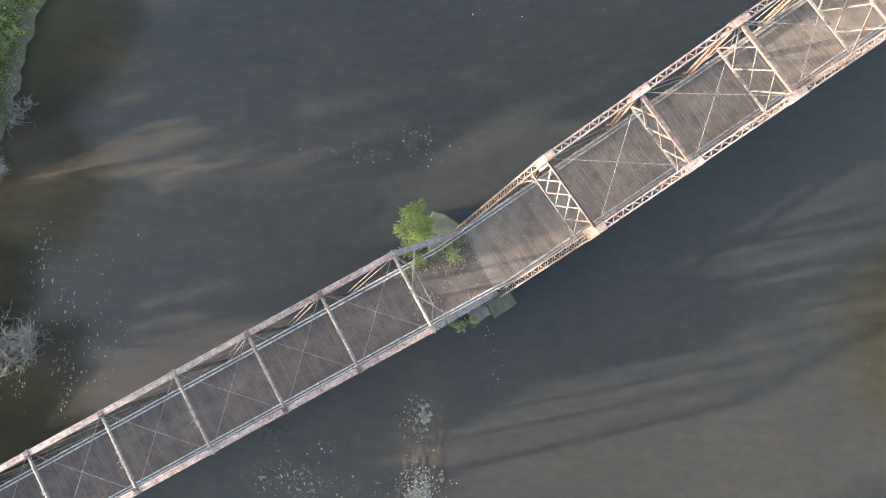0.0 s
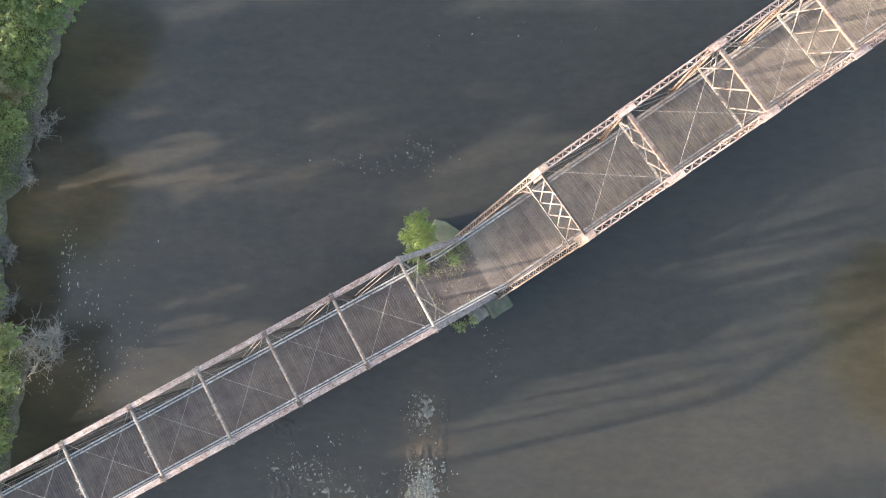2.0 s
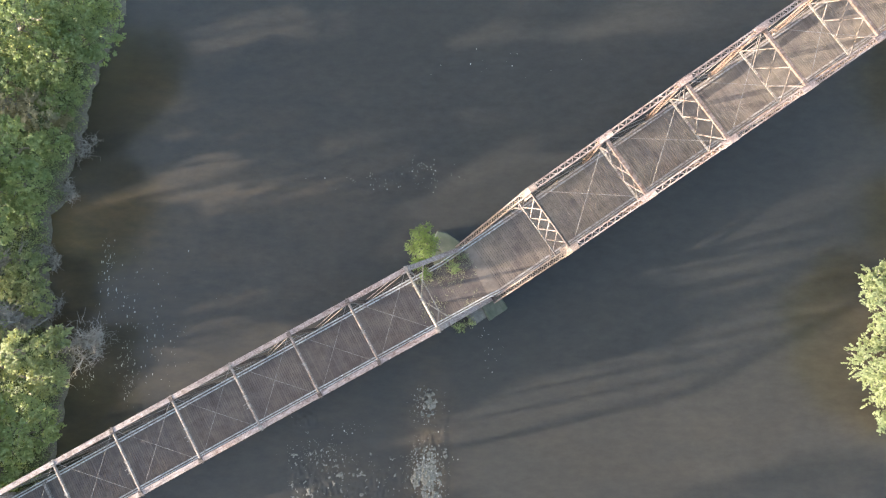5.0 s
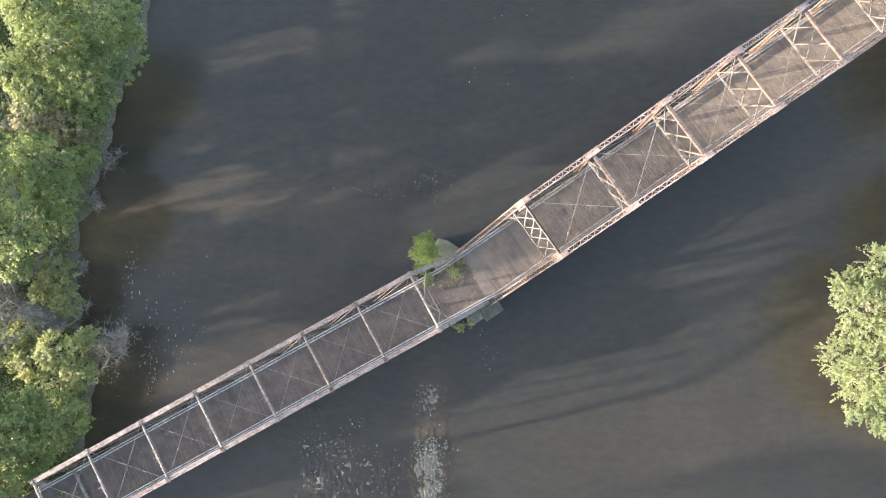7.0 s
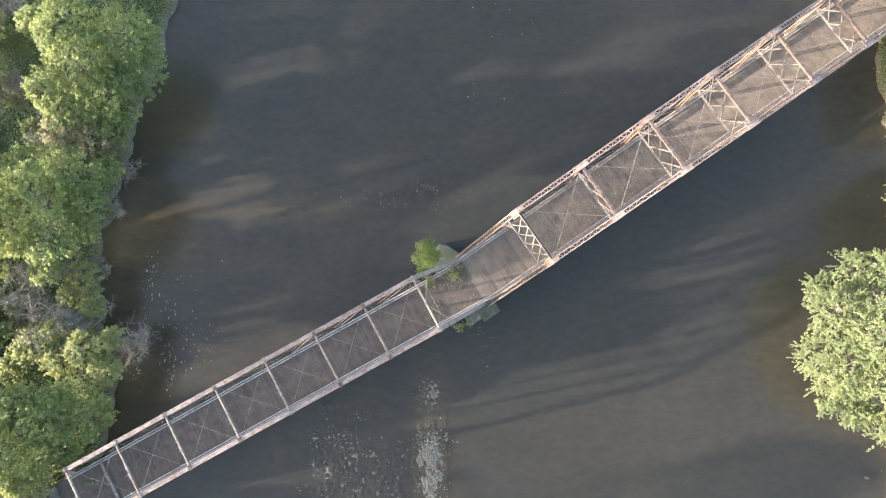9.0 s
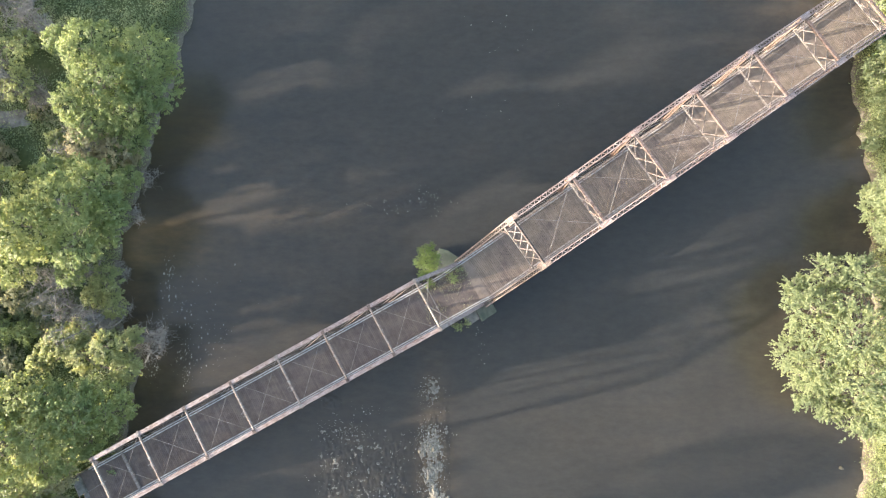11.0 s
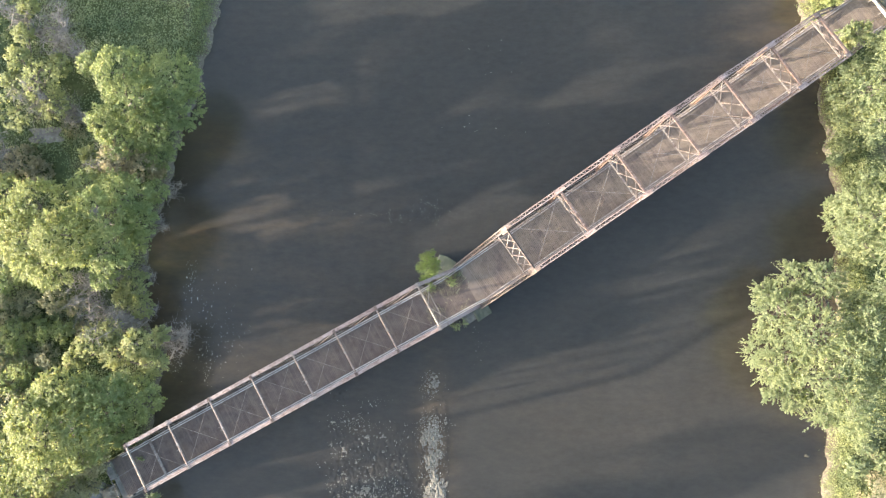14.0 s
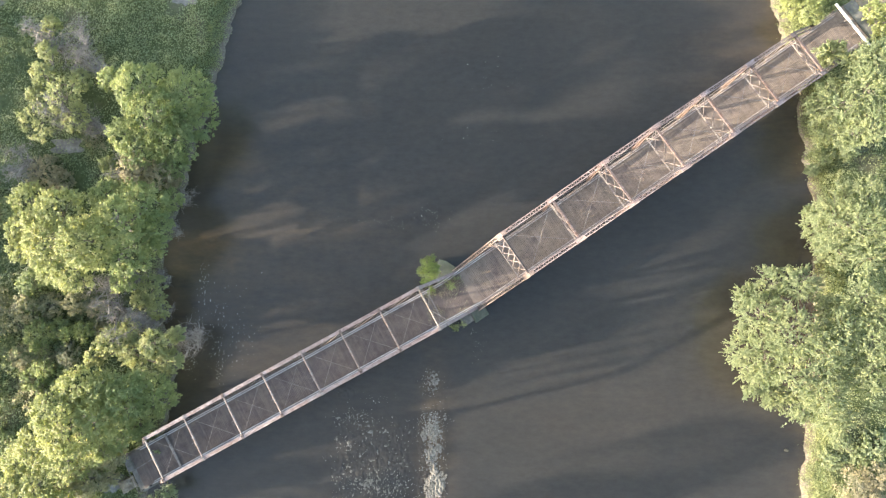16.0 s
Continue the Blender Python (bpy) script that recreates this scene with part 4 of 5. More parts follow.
bough_tree("shrub", "dry beige shrub with faded leaves", (-56.9, 19.1), [(-56.4, 19.1, 4.8, 2.5), (-54.1, 18.0, 4.4, 1.8)], M_LEAF_DRY, 12, category="shrub", trunk=0.09)
bough_tree("shrub", "dry beige shrub with faded leaves", (-43.5, 19.1), [(-42.1, 18.8, 8.2, 2.1), (-39.1, 18.1, 7.2, 2.0), (-42.0, 16.8, 7.0, 1.7), (-38.0, 17.6, 5.0, 1.2)], M_LEAF_DRY, 13, category="shrub", trunk=0.09)
for x, y, z, r, s in ((-52.4, 37.5, 4.2, 3.6, 21), (-49.8, 33.8, 3.8, 2.6, 30), (-49.2, 25.4, 4.0, 2.4, 27), (-58.6, 20.6, 4.4, 3.2, 22), (-42.8, 18.6, 5.4, 2.4, 23), (-46.6, 2.9, 6.0, 2.9, 24), (-44.6, 0.6, 5.8, 2.4, 28), (-41.6, -1.2, 5.4, 2.2, 29), (-43.0, 4.8, 5.0, 1.8, 31), (-42.1, -1.6, 7.4, 1.9, 36), (-40.5, -0.7, 6.6, 1.6, 37), (-53.2, 26.5, 7.4, 2.4, 34), (-55.6, 36.4, 6.4, 2.2, 35)):
    dead_bush("bleached grey tangle of bare dead branches", x, y, z, r, s)
dead_bush("bare grey brushwood drooping over the water", -36.0, -3.7, 4.6, 2.6, 25, 72)
dead_bush("driftwood branches lying on the river bank", -37.6, 16.2, 0.9, 1.7, 26, 20)
dead_bush("driftwood branches lying on the river bank", -40.8, 4.7, 1.3, 1.5, 38, 24)
dead_bush("driftwood branches lying on the river bank", -40.2, 0.4, 1.5, 1.6, 39, 24)
dead_bush("driftwood branches lying on the river bank", -39.2, 11.4, 0.8, 1.3, 33, 16)
for x, y, z, r, k in ((-58.5, -6.0, 3.4, 3.2, 0), (-54.5, -2.5, 3.0, 3.0, 0), (-60.5, 0.0, 3.8, 3.4, 1), (-53.0, 3.5, 1.6, 2.2, 0), (-57.0, 4.5, 1.8, 2.4, 1), (-50.0, -1.5, 2.6, 2.6, 0), (-61.5, -11.0, 3.6, 3.4, 0), (-56.5, -10.5, 3.0, 2.8, 1), (-62.0, 13.5, 3.4, 3.2, 0), (-60.0, 38.5, 2.6, 3.0, 0), (-49.0, 32.5, 2.2, 2.6, 0), (-50.5, 24.5, 2.2, 2.4, 1), (-45.5, 17.5, 2.2, 2.0, 0), (-60.0, -17.5, 3.2, 3.0, 0)):
    tree("shrub", "dense dark green shrub on the overgrown bank", (x, y), [(x + 0.3, y, z, r, r * 0.95, z * 0.55), (x - r * 0.5, y + r * 0.5, z * 0.8, r * 0.7, r * 0.7, z * 0.5)], M_LEAF_OLIVE if k else M_LEAF_DARK, 100 + int(abs(x * 7 + y * 3)), 1.1, 0.22, 0.09, 0.28, 1.1, 26, category="shrub", twigs=4)
for x, y, r in ((-54.8, -4.4, 1.7), (-51.2, -2.6, 1.8), (-56.8, 1.3, 1.7), (-54.2, -7.0, 2.0)):
    tree("shrub", "sunlit pale green shrub among darker brush", (x, y), [(x, y, 4.4, r, r * 0.9, 1.3)], M_LEAF, 300 + int(abs(x * 7 + y * 3)), 1.1, 0.18, 0.09, 0.28, 1.1, 26, category="shrub", twigs=4)
UNDERWOOD = (
    ((-56.8, 4.8), [(-56.8, 4.1, 5.6, 1.8), (-55.0, 4.7, 4.5, 1.6), (-51.9, 4.1, 5.2, 1.8)]),
    ((-56.3, 1.2), [(-57.0, 0.6, 6.0, 1.9), (-54.2, 1.2, 4.9, 1.8), (-50.4, 1.4, 5.6, 1.6)]),
    ((-54.7, -2.2), [(-55.4, -2.6, 5.6, 1.9), (-52.9, -2.1, 4.5, 1.8), (-49.3, -2.3, 5.2, 1.5)]),
    ((-56.3, -6.1), [(-57.3, -5.7, 5.2, 1.8), (-54.8, -5.9, 4.1, 1.9), (-51.3, -5.4, 4.8, 1.6)]),
    ((-54.6, -8.8), [(-55.8, -8.7, 5.0, 1.8), (-53.2, -8.5, 3.9, 1.8)]),
    ((-48.4, -2.2), [(-48.2, 0.8, 4.6, 1.3), (-47.5, -2.2, 3.5, 1.2)]),
)
for k, (foot_, lobes) in enumerate(UNDERWOOD):
    bough_tree("shrub", "leafy olive-green shrub in the undergrowth" if k % 2 else "rounded green shrub in the undergrowth", foot_, lobes, M_LEAF_OLIVE if k % 2 else M_LEAF, 160 + k, 1.7, 0.2, category="shrub", trunk=0.09)
# right bank
bough_tree("tree", "large pale silvery-green tree spreading over the water", (44.1, -4.1), [(36.0, 2.0, 6.0, 2.0), (38.6, 3.7, 7.5, 2.3), (41.2, 3.5, 9.0, 2.5), (36.5, -0.4, 9.0, 3.2), (35.3, -4.7, 6.6, 2.6), (37.0, -5.7, 9.0, 3.3), (36.4, -8.5, 6.2, 2.3), (38.8, -10.1, 6.0, 2.0), (39.1, -2.3, 11.6, 3.5), (40.0, -6.9, 10.6, 3.3), (41.4, -11.4, 6.6, 2.1), (42.6, -8.8, 10.6, 3.1), (44.7, -12.5, 8.0, 2.4), (44.3, 0.6, 8.6, 1.9), (42.0, -4.2, 12.0, 2.9)], M_LEAF_SILVER, 31)
bough_tree("tree", "tall pale tree with silvery leaf sprays behind the bank", (52.3, -1.2), [(47.5, 1.7, 11.0, 2.7), (44.3, -2.3, 12.0, 2.9), (47.4, -2.9, 12.5, 2.9), (47.6, -7.1, 11.0, 2.6), (49.7, -0.4, 12.0, 2.9), (50.4, -5.5, 11.0, 3.0)], M_LEAF_SILVER, 32)
bough_tree("tree", "pale green tree on the river bank", (50.7, 11.2), [(45.1, 10.6, 6.0, 2.2), (44.9, 12.5, 5.0, 1.4), (45.9, 11.4, 9.5, 3.2), (48.5, 10.3, 11.0, 3.5), (48.2, 14.5, 7.0, 1.8), (50.5, 14.2, 8.6, 2.5), (45.7, 7.6, 9.6, 2.8), (48.5, 6.5, 10.6, 2.6), (51.4, 8.8, 11.0, 3.1), (45.6, 8.6, 5.0, 1.3)], M_LEAF_SILVER, 33)
bough_tree("tree", "pale green tree close beside the bridge", (52.9, 27.7), [(46.0, 26.3, 6.0, 1.7), (46.7, 27.8, 8.6, 2.1), (46.8, 24.8, 11.0, 2.8), (46.6, 23.4, 6.0, 1.9), (47.4, 21.7, 10.6, 2.6), (49.1, 26.8, 12.0, 2.9), (49.2, 22.5, 12.0, 2.8), (49.4, 30.3, 9.4, 2.1), (50.9, 30.6, 11.0, 2.7), (51.9, 25.4, 12.0, 2.9)], M_LEAF_SILVER, 34)
bough_tree("tree", "leafy tree behind the end of the bridge", (55.8, 38.5), [(53.5, 38.3, 6.5, 1.6), (54.3, 35.5, 6.0, 1.4), (55.6, 37.1, 7.5, 2.4)], M_LEAF_YELLOW, 35)
bough_tree("shrub", "bushy yellow-green shrub at the waterline", (46.2, 40.8), [(44.1, 40.4, 4.4, 1.6), (46.3, 39.5, 5.0, 1.9), (48.0, 41.8, 4.6, 1.6)], M_LEAF_YELLOW, 36, category="shrub", trunk=0.09)
bough_tree("shrub", "pale green shrub on the grassy bank", (49.4, 21.0), [(47.5, 20.4, 3.8, 1.3), (50.1, 20.8, 4.2, 1.6), (46.2, 18.5, 3.0, 1.0)], M_LEAF_SILVER, 37, category="shrub", trunk=0.09)
bough_tree("shrub", "dry pale thicket on the grassy bank", (49.9, -21.6), [(49.2, -21.4, 3.6, 2.4), (51.6, -20.2, 3.6, 1.9), (50.4, -23.3, 3.6, 2.2)], M_LEAF_DRY, 38, 3.0, 0.15, category="shrub", trunk=0.09)
bough_tree("shrub", "green shrub in the grass under the big tree", (48.5, -17.3), [(47.0, -18.4, 2.4, 1.5), (49.8, -17.7, 2.8, 1.8), (51.9, -16.5, 3.4, 1.9), (47.9, -16.0, 2.6, 1.3)], M_LEAF_DARK, 39, category="shrub", trunk=0.09)
tree("sapling", "young green sapling growing up over the deck edge", (48.4, 31.4), [(47.2, 32.6, 6.6, 2.1, 1.9, 1.4), (46.4, 31.8, 6.0, 1.2, 1.2, 0.9)], M_GRASS, 37, 1.6, 0.22, 0.09, 0.2, 0.9, category="sapling", loose=0.18)
# tall unseen trees, added far back on the left bank to shade river and deck
SHADE_TREE = "tall unseen tree added to shade the river and deck"
for x, y, top, r, k in ((-83, -9.0, 24.3, 2.5, 0), (-84, -6.2, 25.4, 2.2, 1), (-84, -10.7, 22.4, 1.5, 13), (-86, -14.4, 28.0, 2.6, 2), (-85, -19.8, 27.5, 2.6, 3), (-85, 12.0, 21.0, 2.0, 4), (-86, 16.2, 24.5, 2.2, 5), (-87, 19.5, 23.5, 2.4, 6), (-85, 0.6, 24.3, 1.8, 9), (-86, 4.4, 24.6, 1.8, 10), (-85, 8.2, 25.2, 1.7, 11), (-87, 12.6, 25.0, 1.8, 12), (-86, 26.5, 22.0, 2.6, 7), (-88, 33.0, 21.0, 2.6, 8)):
    bough_tree("tree", SHADE_TREE, (x, y - 0.8), [(x, y, top, r), (x - 1.0, y + 2.0, top - 1.0, r * 0.9), (x + 0.6, y - 2.0, top - 1.4, r * 0.8)], M_LEAF, 60 + k, 2.0 if k < 2 else 1.2, 0.34)
# sparse unseen crowns, added so the sunlit gaps turn into half shade
for x, y, top, r, k in ((-74, 9.0, 11.5, 2.0, 0), (-77, 5.5, 10.0, 1.8, 1), (-79, -6.8, 14.5, 2.2, 2), (-78, -3.6, 13.5, 2.0, 6), (-76, -26.0, 12.0, 1.6, 3), (-81, -33.0, 13.0, 1.8, 4), (-78, 13.5, 12.5, 1.8, 5)):
    bough_tree("tree", "thin unseen tree added to break up sunlight on the river", (x, y - 0.5), [(x, y, top, r), (x + 0.8, y - 1.4, top - 3.0, r), (x - 0.6, y + 1.2, top - 5.0, r)], M_LEAF, 80 + k, 0.5, 0.34)
# a low unseen hedge, added to keep the sun off meadow and undergrowth
for y, k in zip((-9, -4, 7.5, 12, 16, 21.5, 27, 32, 37.5, 43), range(10)):
    x, top = -76 - 2 * (k % 2), 8.6 + 0.9 * (k % 3)
    bough_tree("tree", "low unseen tree added to shade the left bank", (x, y), [(x, y, top, 2.5), (x + 1, y + 2.4, top - 1.2, 2.2), (x - 1, y - 1.5, top - 2.5, 2.2), (x, y + 1, top - 4.5, 2.4)], M_LEAF_DARK, 140 + k, 1.0, 0.34)
# unseen trees below the bridge, added to shade the riffle and lower river
for bx, by, lobes, k in ((-62.0, -40.0, [(-61.5, -37.2, 21.0, 4.2), (-62.5, -40.5, 18.0, 4.0)], 14), (-54.0, -28.5, [(-54.0, -28.4, 10.6, 3.2), (-55.5, -33.0, 10.2, 3.0), (-54.0, -25.8, 10.4, 2.2)], 13)):
    bough_tree("tree", "unseen leafy tree added downstream to shade the river", (bx, by), lobes, M_LEAF, k, 1.2, 0.30)
tree("shrub", "dark green shrub beside the bridge abutment", at(LM, -42.2, -4.4), [(*at(LM, -41.8, -4.2), 2.6, 2.0, 1.6, 1.1), (*at(LM, -44.2, -4.8), 2.4, 1.6, 1.4, 1.0)], M_LEAF_DARK, 51, 1.8, 0.18, 0.06, 0.28, 0.9, 26, category="shrub", twigs=4, loose=0.2)
tree("shrub", "yellow-green shrub crowding the abutment", at(LM, -45.2, 4.2), [(*at(LM, -44.8, 3.6), 3.4, 1.7, 1.3, 1.0), (*at(LM, -41.6, 3.9), 3.6, 1.6, 0.9, 0.9)], M_LEAF_YELLOW, 52, 1.8, 0.18, 0.06, 0.28, 0.9, 26, category="shrub", twigs=4, loose=0.2)
tree("shrub", "green bush growing at the deck end", at(LM, -39.9, 1.0), [(*at(LM, -40.0, 0.9), 3.75, 0.6, 0.5, 0.35)], M_LEAF, 53, 3.0, 0.14, 0.03, 0.3, 0.5, 14, category="shrub", twigs=4, foot=3.35, loose=0.12)
for x, y, z, r in ((-45.4, -19.4, 4.8, 1.8), (-47.8, -22.6, 4.2, 1.9), (-48.2, -24.8, 3.4, 1.4)):
    tree("shrub", "pale yellow-green shrub crowding the bridge end", (x, y), [(x, y, z, r, r * 0.9, 1.2)], M_LEAF_YELLOW, 500 + int(abs(x * 7 + y * 3)), 1.3, 0.16, 0.08, 0.3, 1.0, 34, category="shrub", twigs=4, loose=0.2)
# on and around the pier
bough_tree("sapling", "bright green feathery sapling growing on the pier", (-2.3, 5.2), [(-3.9, 6.1, 5.8, 1.0), (-4.6, 5.3, 5.3, 0.9), (-3.2, 4.8, 5.4, 0.9), (-4.2, 4.0, 4.8, 0.85), (-2.9, 5.7, 5.6, 0.85), (-3.5, 6.9, 5.2, 0.75), (-4.4, 6.7, 4.8, 0.6), (-3.6, 3.0, 4.4, 0.6), (-3.9, 5.0, 3.6, 0.9), (-3.7, 6.3, 3.5, 0.9)], M_LEAF_FRESH, 41, 4.2, 0.10, 0.07, 0.95, 18, 0.05, "sapling", 2.18)
bough_tree("shrub", "small yellow-green bush growing through the deck", (-1.1, 3.5), [(-1.1, 3.55, 4.6, 0.55), (-1.3, 3.9, 4.3, 0.4), (-0.9, 3.2, 4.3, 0.4)], M_LEAF, 42, 6.0, 0.13, 0.03, 0.4, 14, 0.05, "shrub", 3.3)
tree("shrub", "dark green weed tuft beside the rail", (-0.3, 4.6), [(-0.35, 4.5, 3.7, 0.75, 0.5, 0.3)], M_LEAF_DARK, 43, 3.0, 0.14, 0.03, 0.3, 0.45, 14, category="shrub", twigs=5, foot=2.18, loose=0.12)
tree("shrub", "green creeper hanging from the pier ledge", (-0.1, -1.5), [(-0.5, -1.9, 2.0, 1.1, 0.55, 0.5), (0.5, -1.4, 2.2, 0.7, 0.5, 0.4)], M_LEAF, 44, 2.6, 0.15, 0.03, 0.3, 0.5, 16, category="shrub", twigs=5, foot=1.88, loose=0.13)


# grass and weeds on the old deck near the pier
def scatter(name, label, points, mat, size, rng, category, up=0.5):
    c = np.array(points)
    n = rng.normal(size=c.shape) * 0.6 + np.array([-0.35, 0, up])
    ob = part(name, leaf_mesh(name, c, n, size, mat, rng), mat)
    return tagged(ob, label, category, "", "stuff")


rng = np.random.default_rng(77)
pts = []
for _ in range(300):
    x = rng.uniform(-0.5, 5.2)
    y = 2.15 - abs(rng.normal()) * (1.1 if x > 1.5 else 0.5)
    p = LM @ Vector((x, y, 0))
    pts += [(p.x + rng.normal() * 0.10, p.y + rng.normal() * 0.10, DECK + 0.02 + abs(rng.normal()) * 0.06) for _ in range(5)]
for _ in range(260):
    x, y = rng.uniform(-1.2, 5.2), rng.uniform(-2.2, 2.1)
    if noise.noise(Vector((x * 0.8, y * 0.8, 6.0))) < 0.02:
        continue
    p = LM @ Vector((round(x / 0.235) * 0.235, y, 0))
    pts += [(p.x + rng.normal() * 0.03, p.y + rng.normal() * 0.12, DECK + 0.02 + abs(rng.normal()) * 0.03) for _ in range(7)]
scatter("deck_weeds", "thin olive weeds and moss on the deck boards", pts, M_LEAF_OLIVE, 0.08, rng, "weeds")

# undergrowth on both banks
pts, pale = [], []
while len(pts) < 130000:
    if rng.uniform() < 0.68:
        x, y = rng.uniform(-78, -30), rng.uniform(-38, 58)
    else:
        x, y = rng.uniform(42, 70), rng.uniform(-38, 58)
    if rng.uniform() > min((x + 78) / 10, (70 - x) / 9, (y + 38) / 9, (58 - y) / 9) + 0.25 * noise.noise(Vector((x * 0.3, y * 0.3, 5.0))):
        continue
    d = shore_distance(x, y)
    if d < (0.35 if x > 0 else 0.75) or bare(x, y) < 0.85 + 0.5 * noise.noise(Vector((x * 1.1, y * 1.1, 8.0))):
        continue
    k = noise.noise(Vector((x * 0.22, y * 0.22, 3.0)))
    if k < -0.28 or (x > 0 and y > 30 and 51 < x < 66 and abs((x - 52) * 0.56 - (y - 36.5) * 0.83) < 2.2):
        continue
    h = (0.45 + 2.0 * max(0, k + 0.15)) * min(1, d / 3)
    z = ground_height(x, y)
    m = 22
    q = rng.normal(size=(m, 3)) * np.array([0.50, 0.50, 0.20]) + np.array([x, y, z + h * rng.uniform(0.4, 1.0)])
    q[:, 2] = np.maximum(q[:, 2], z + 0.04)
    (pale if rng.uniform() < (0.72 if x > 0 else 0.12) else pts).extend(q.tolist())
fringe = []
while len(fringe) < 84000:
    y = rng.uniform(-34, 54)
    if rng.uniform() < 0.6:
        x, lim = float(np.interp(y, ry_, rx_)) + rng.uniform(-1.0, 3.2), 0.05
    else:
        x, lim = float(np.interp(y, ly, lx)) + rng.uniform(-2.6, 1.2), 0.12 + 0.25 * abs(noise.noise(Vector((0, y * 0.6, 11.0))))
    if shore_distance(x, y) < lim:
        continue
    z = ground_height(x, y)
    q = rng.normal(size=(8, 3)) * np.array([0.22, 0.22, 0.10]) + np.array([x, y, z + 0.15])
    q[:, 2] = np.maximum(q[:, 2], z + 0.03)
    fringe.extend(q.tolist())
scatter("waterside_grass", "pale green grass hanging over the waterline", fringe, M_GRASS, 0.16, rng, "grass")
scatter("undergrowth", "low dark green brush and weeds on the banks", pts, M_LEAF_DARK, 0.22, rng, "undergrowth", 1.3)
scatter("tall_grass", "pale yellowish tall grass on the banks", pale, M_GRASS, 0.17, rng, "grass")


# ---- rocks, riffle and foam ----
def rock_mesh(seed):
    b = bmesh.new()
    bmesh.ops.create_icosphere(b, subdivisions=2, radius=0.5)
    r = random.Random(seed)
    o = Vector((r.uniform(0, 50), r.uniform(0, 50), 0))
    for v in b.verts:
        v.co *= 1 + 0.55 * noise.noise(v.co * 2.2 + o)
        v.co.z *= 0.6
        v.co.x *= 1.25
    me = bpy.data.meshes.new("rock")
    b.to_mesh(me)
    b.free()
    me.materials.append(M_ROCK)
    return me


rock_meshes = [rock_mesh(k) for k in range(7)]
r_ = random.Random(12)


def rock(x, y, s, sink=0.3):
    ob = new("rock", r_.choice(rock_meshes))
    ob.matrix_world = pose(x, y, s * (0.3 - sink), r_.uniform(-15, 15), r_.uniform(-15, 15), r_.uniform(0, 360)) @ Matrix.Diagonal((s, s * r_.uniform(0.7, 1), s * r_.uniform(0.6, 1), 1))
    return tagged(ob, "wet grey-brown boulder breaking the river surface", "rock", "rocks in the river")


for k in range(150):
    y = -12.8 - 15 * r_.random() if r_.random() < 0.75 else r_.uniform(-10.4, -7.7)
    w = 1.0 if y < -11 else 0.55
    rock(-3.6 + r_.gauss(0, 0.75 * w), y, r_.uniform(0.12, 0.40), r_.uniform(0.18, 0.34))
for k in range(60):
    rock(-12.0 + r_.uniform(-5.0, 4.5), r_.uniform(-28, -13.0), r_.uniform(0.10, 0.30), r_.uniform(0.22, 0.38))
for k in range(26):
    rock(-11.2 + r_.gauss(0, 1.8), -22.6 + r_.gauss(0, 0.8), r_.uniform(0.16, 0.38), r_.uniform(0.16, 0.30))
rock(42.0, -17.6, 0.45, 0.15)


gx, gy = np.arange(-6.6, -0.8, 0.08), np.arange(-32, -7.2, 0.08)
bar_v = []
for y in gy:
    for x in gx:
        wide = (1.25 + 0.9 * noise.noise(Vector((4.0, y * 0.28, 6)))) if y < -13.2 else 0.6
        mid = -3.55 + 0.9 * noise.noise(Vector((0, y * 0.3, 2)))
        if y > -13.2:
            rise = 0.05 * math.exp(-((y + 9.0) / 1.2) ** 2) - 0.20 + 0.16 * math.exp(-((y + 9.0) / 1.6) ** 2)
        else:
            rise = -0.02 + 0.06 * min(1.0, (-13.2 - y) / 3)
        rough = 0.17 * noise.noise(Vector((x * 0.9, y * 0.55, 0))) + 0.12 * noise.noise(Vector((x * 3.4, y * 2.4, 5))) + 0.07 * noise.noise(Vector((x * 8, y * 6, 8)))
        bar_v.append((x, y, 0.11 * math.exp(-((x - mid) / wide) ** 2) - 0.055 + rise + rough - 0.30 * max(0, abs(x - mid) - wide)))
m_ = len(gx)
bar_f = [(j * m_ + i, j * m_ + i + 1, (j + 1) * m_ + i + 1, (j + 1) * m_ + i) for j in range(len(gy) - 1) for i in range(m_ - 1)]
gravel = part("gravel_bar", Shape().add(bar_v, bar_f), M_GRAVEL)
tagged(gravel, "pale stony gravel bar breaking the river surface", "gravel bar", "", "stuff")
gx, gy = np.arange(-18.5, -5.6, 0.11), np.arange(-33.5, -11.5, 0.11)
bed_v = []
for y in gy:
    for x in gx:
        edge = max(0.0, max(abs(x + 11.8) / 6.2, abs(y + 22.5) / 10.2) - 0.75)
        crest = 0.05 * math.exp(-((x + 14.2) / 1.8) ** 2 - ((y + 13.9) / 0.8) ** 2) + 0.05 * math.exp(-((x + 11.4) / 2.6) ** 2 - ((y + 22.6) / 1.0) ** 2)
        lump = 0.06 * noise.noise(Vector((x * 0.7, y * 0.6, 21))) + 0.11 * noise.noise(Vector((x * 2.6, y * 2.2, 25))) + 0.09 * noise.noise(Vector((x * 6.5, y * 5.5, 28)))
        bed_v.append((x, y, -0.035 + crest + lump - 0.5 * edge))
m_ = len(gx)
bed_f = [(j * m_ + i, j * m_ + i + 1, (j + 1) * m_ + i + 1, (j + 1) * m_ + i) for j in range(len(gy) - 1) for i in range(m_ - 1)]
bed_f = [f for f in bed_f if max(bed_v[k][2] for k in f) > -0.04]
tagged(part("gravel_bed", Shape().add(bed_v, bed_f), M_GRAVEL), "shallow stony river bed with pebbles breaking the surface", "gravel bar", "", "stuff")


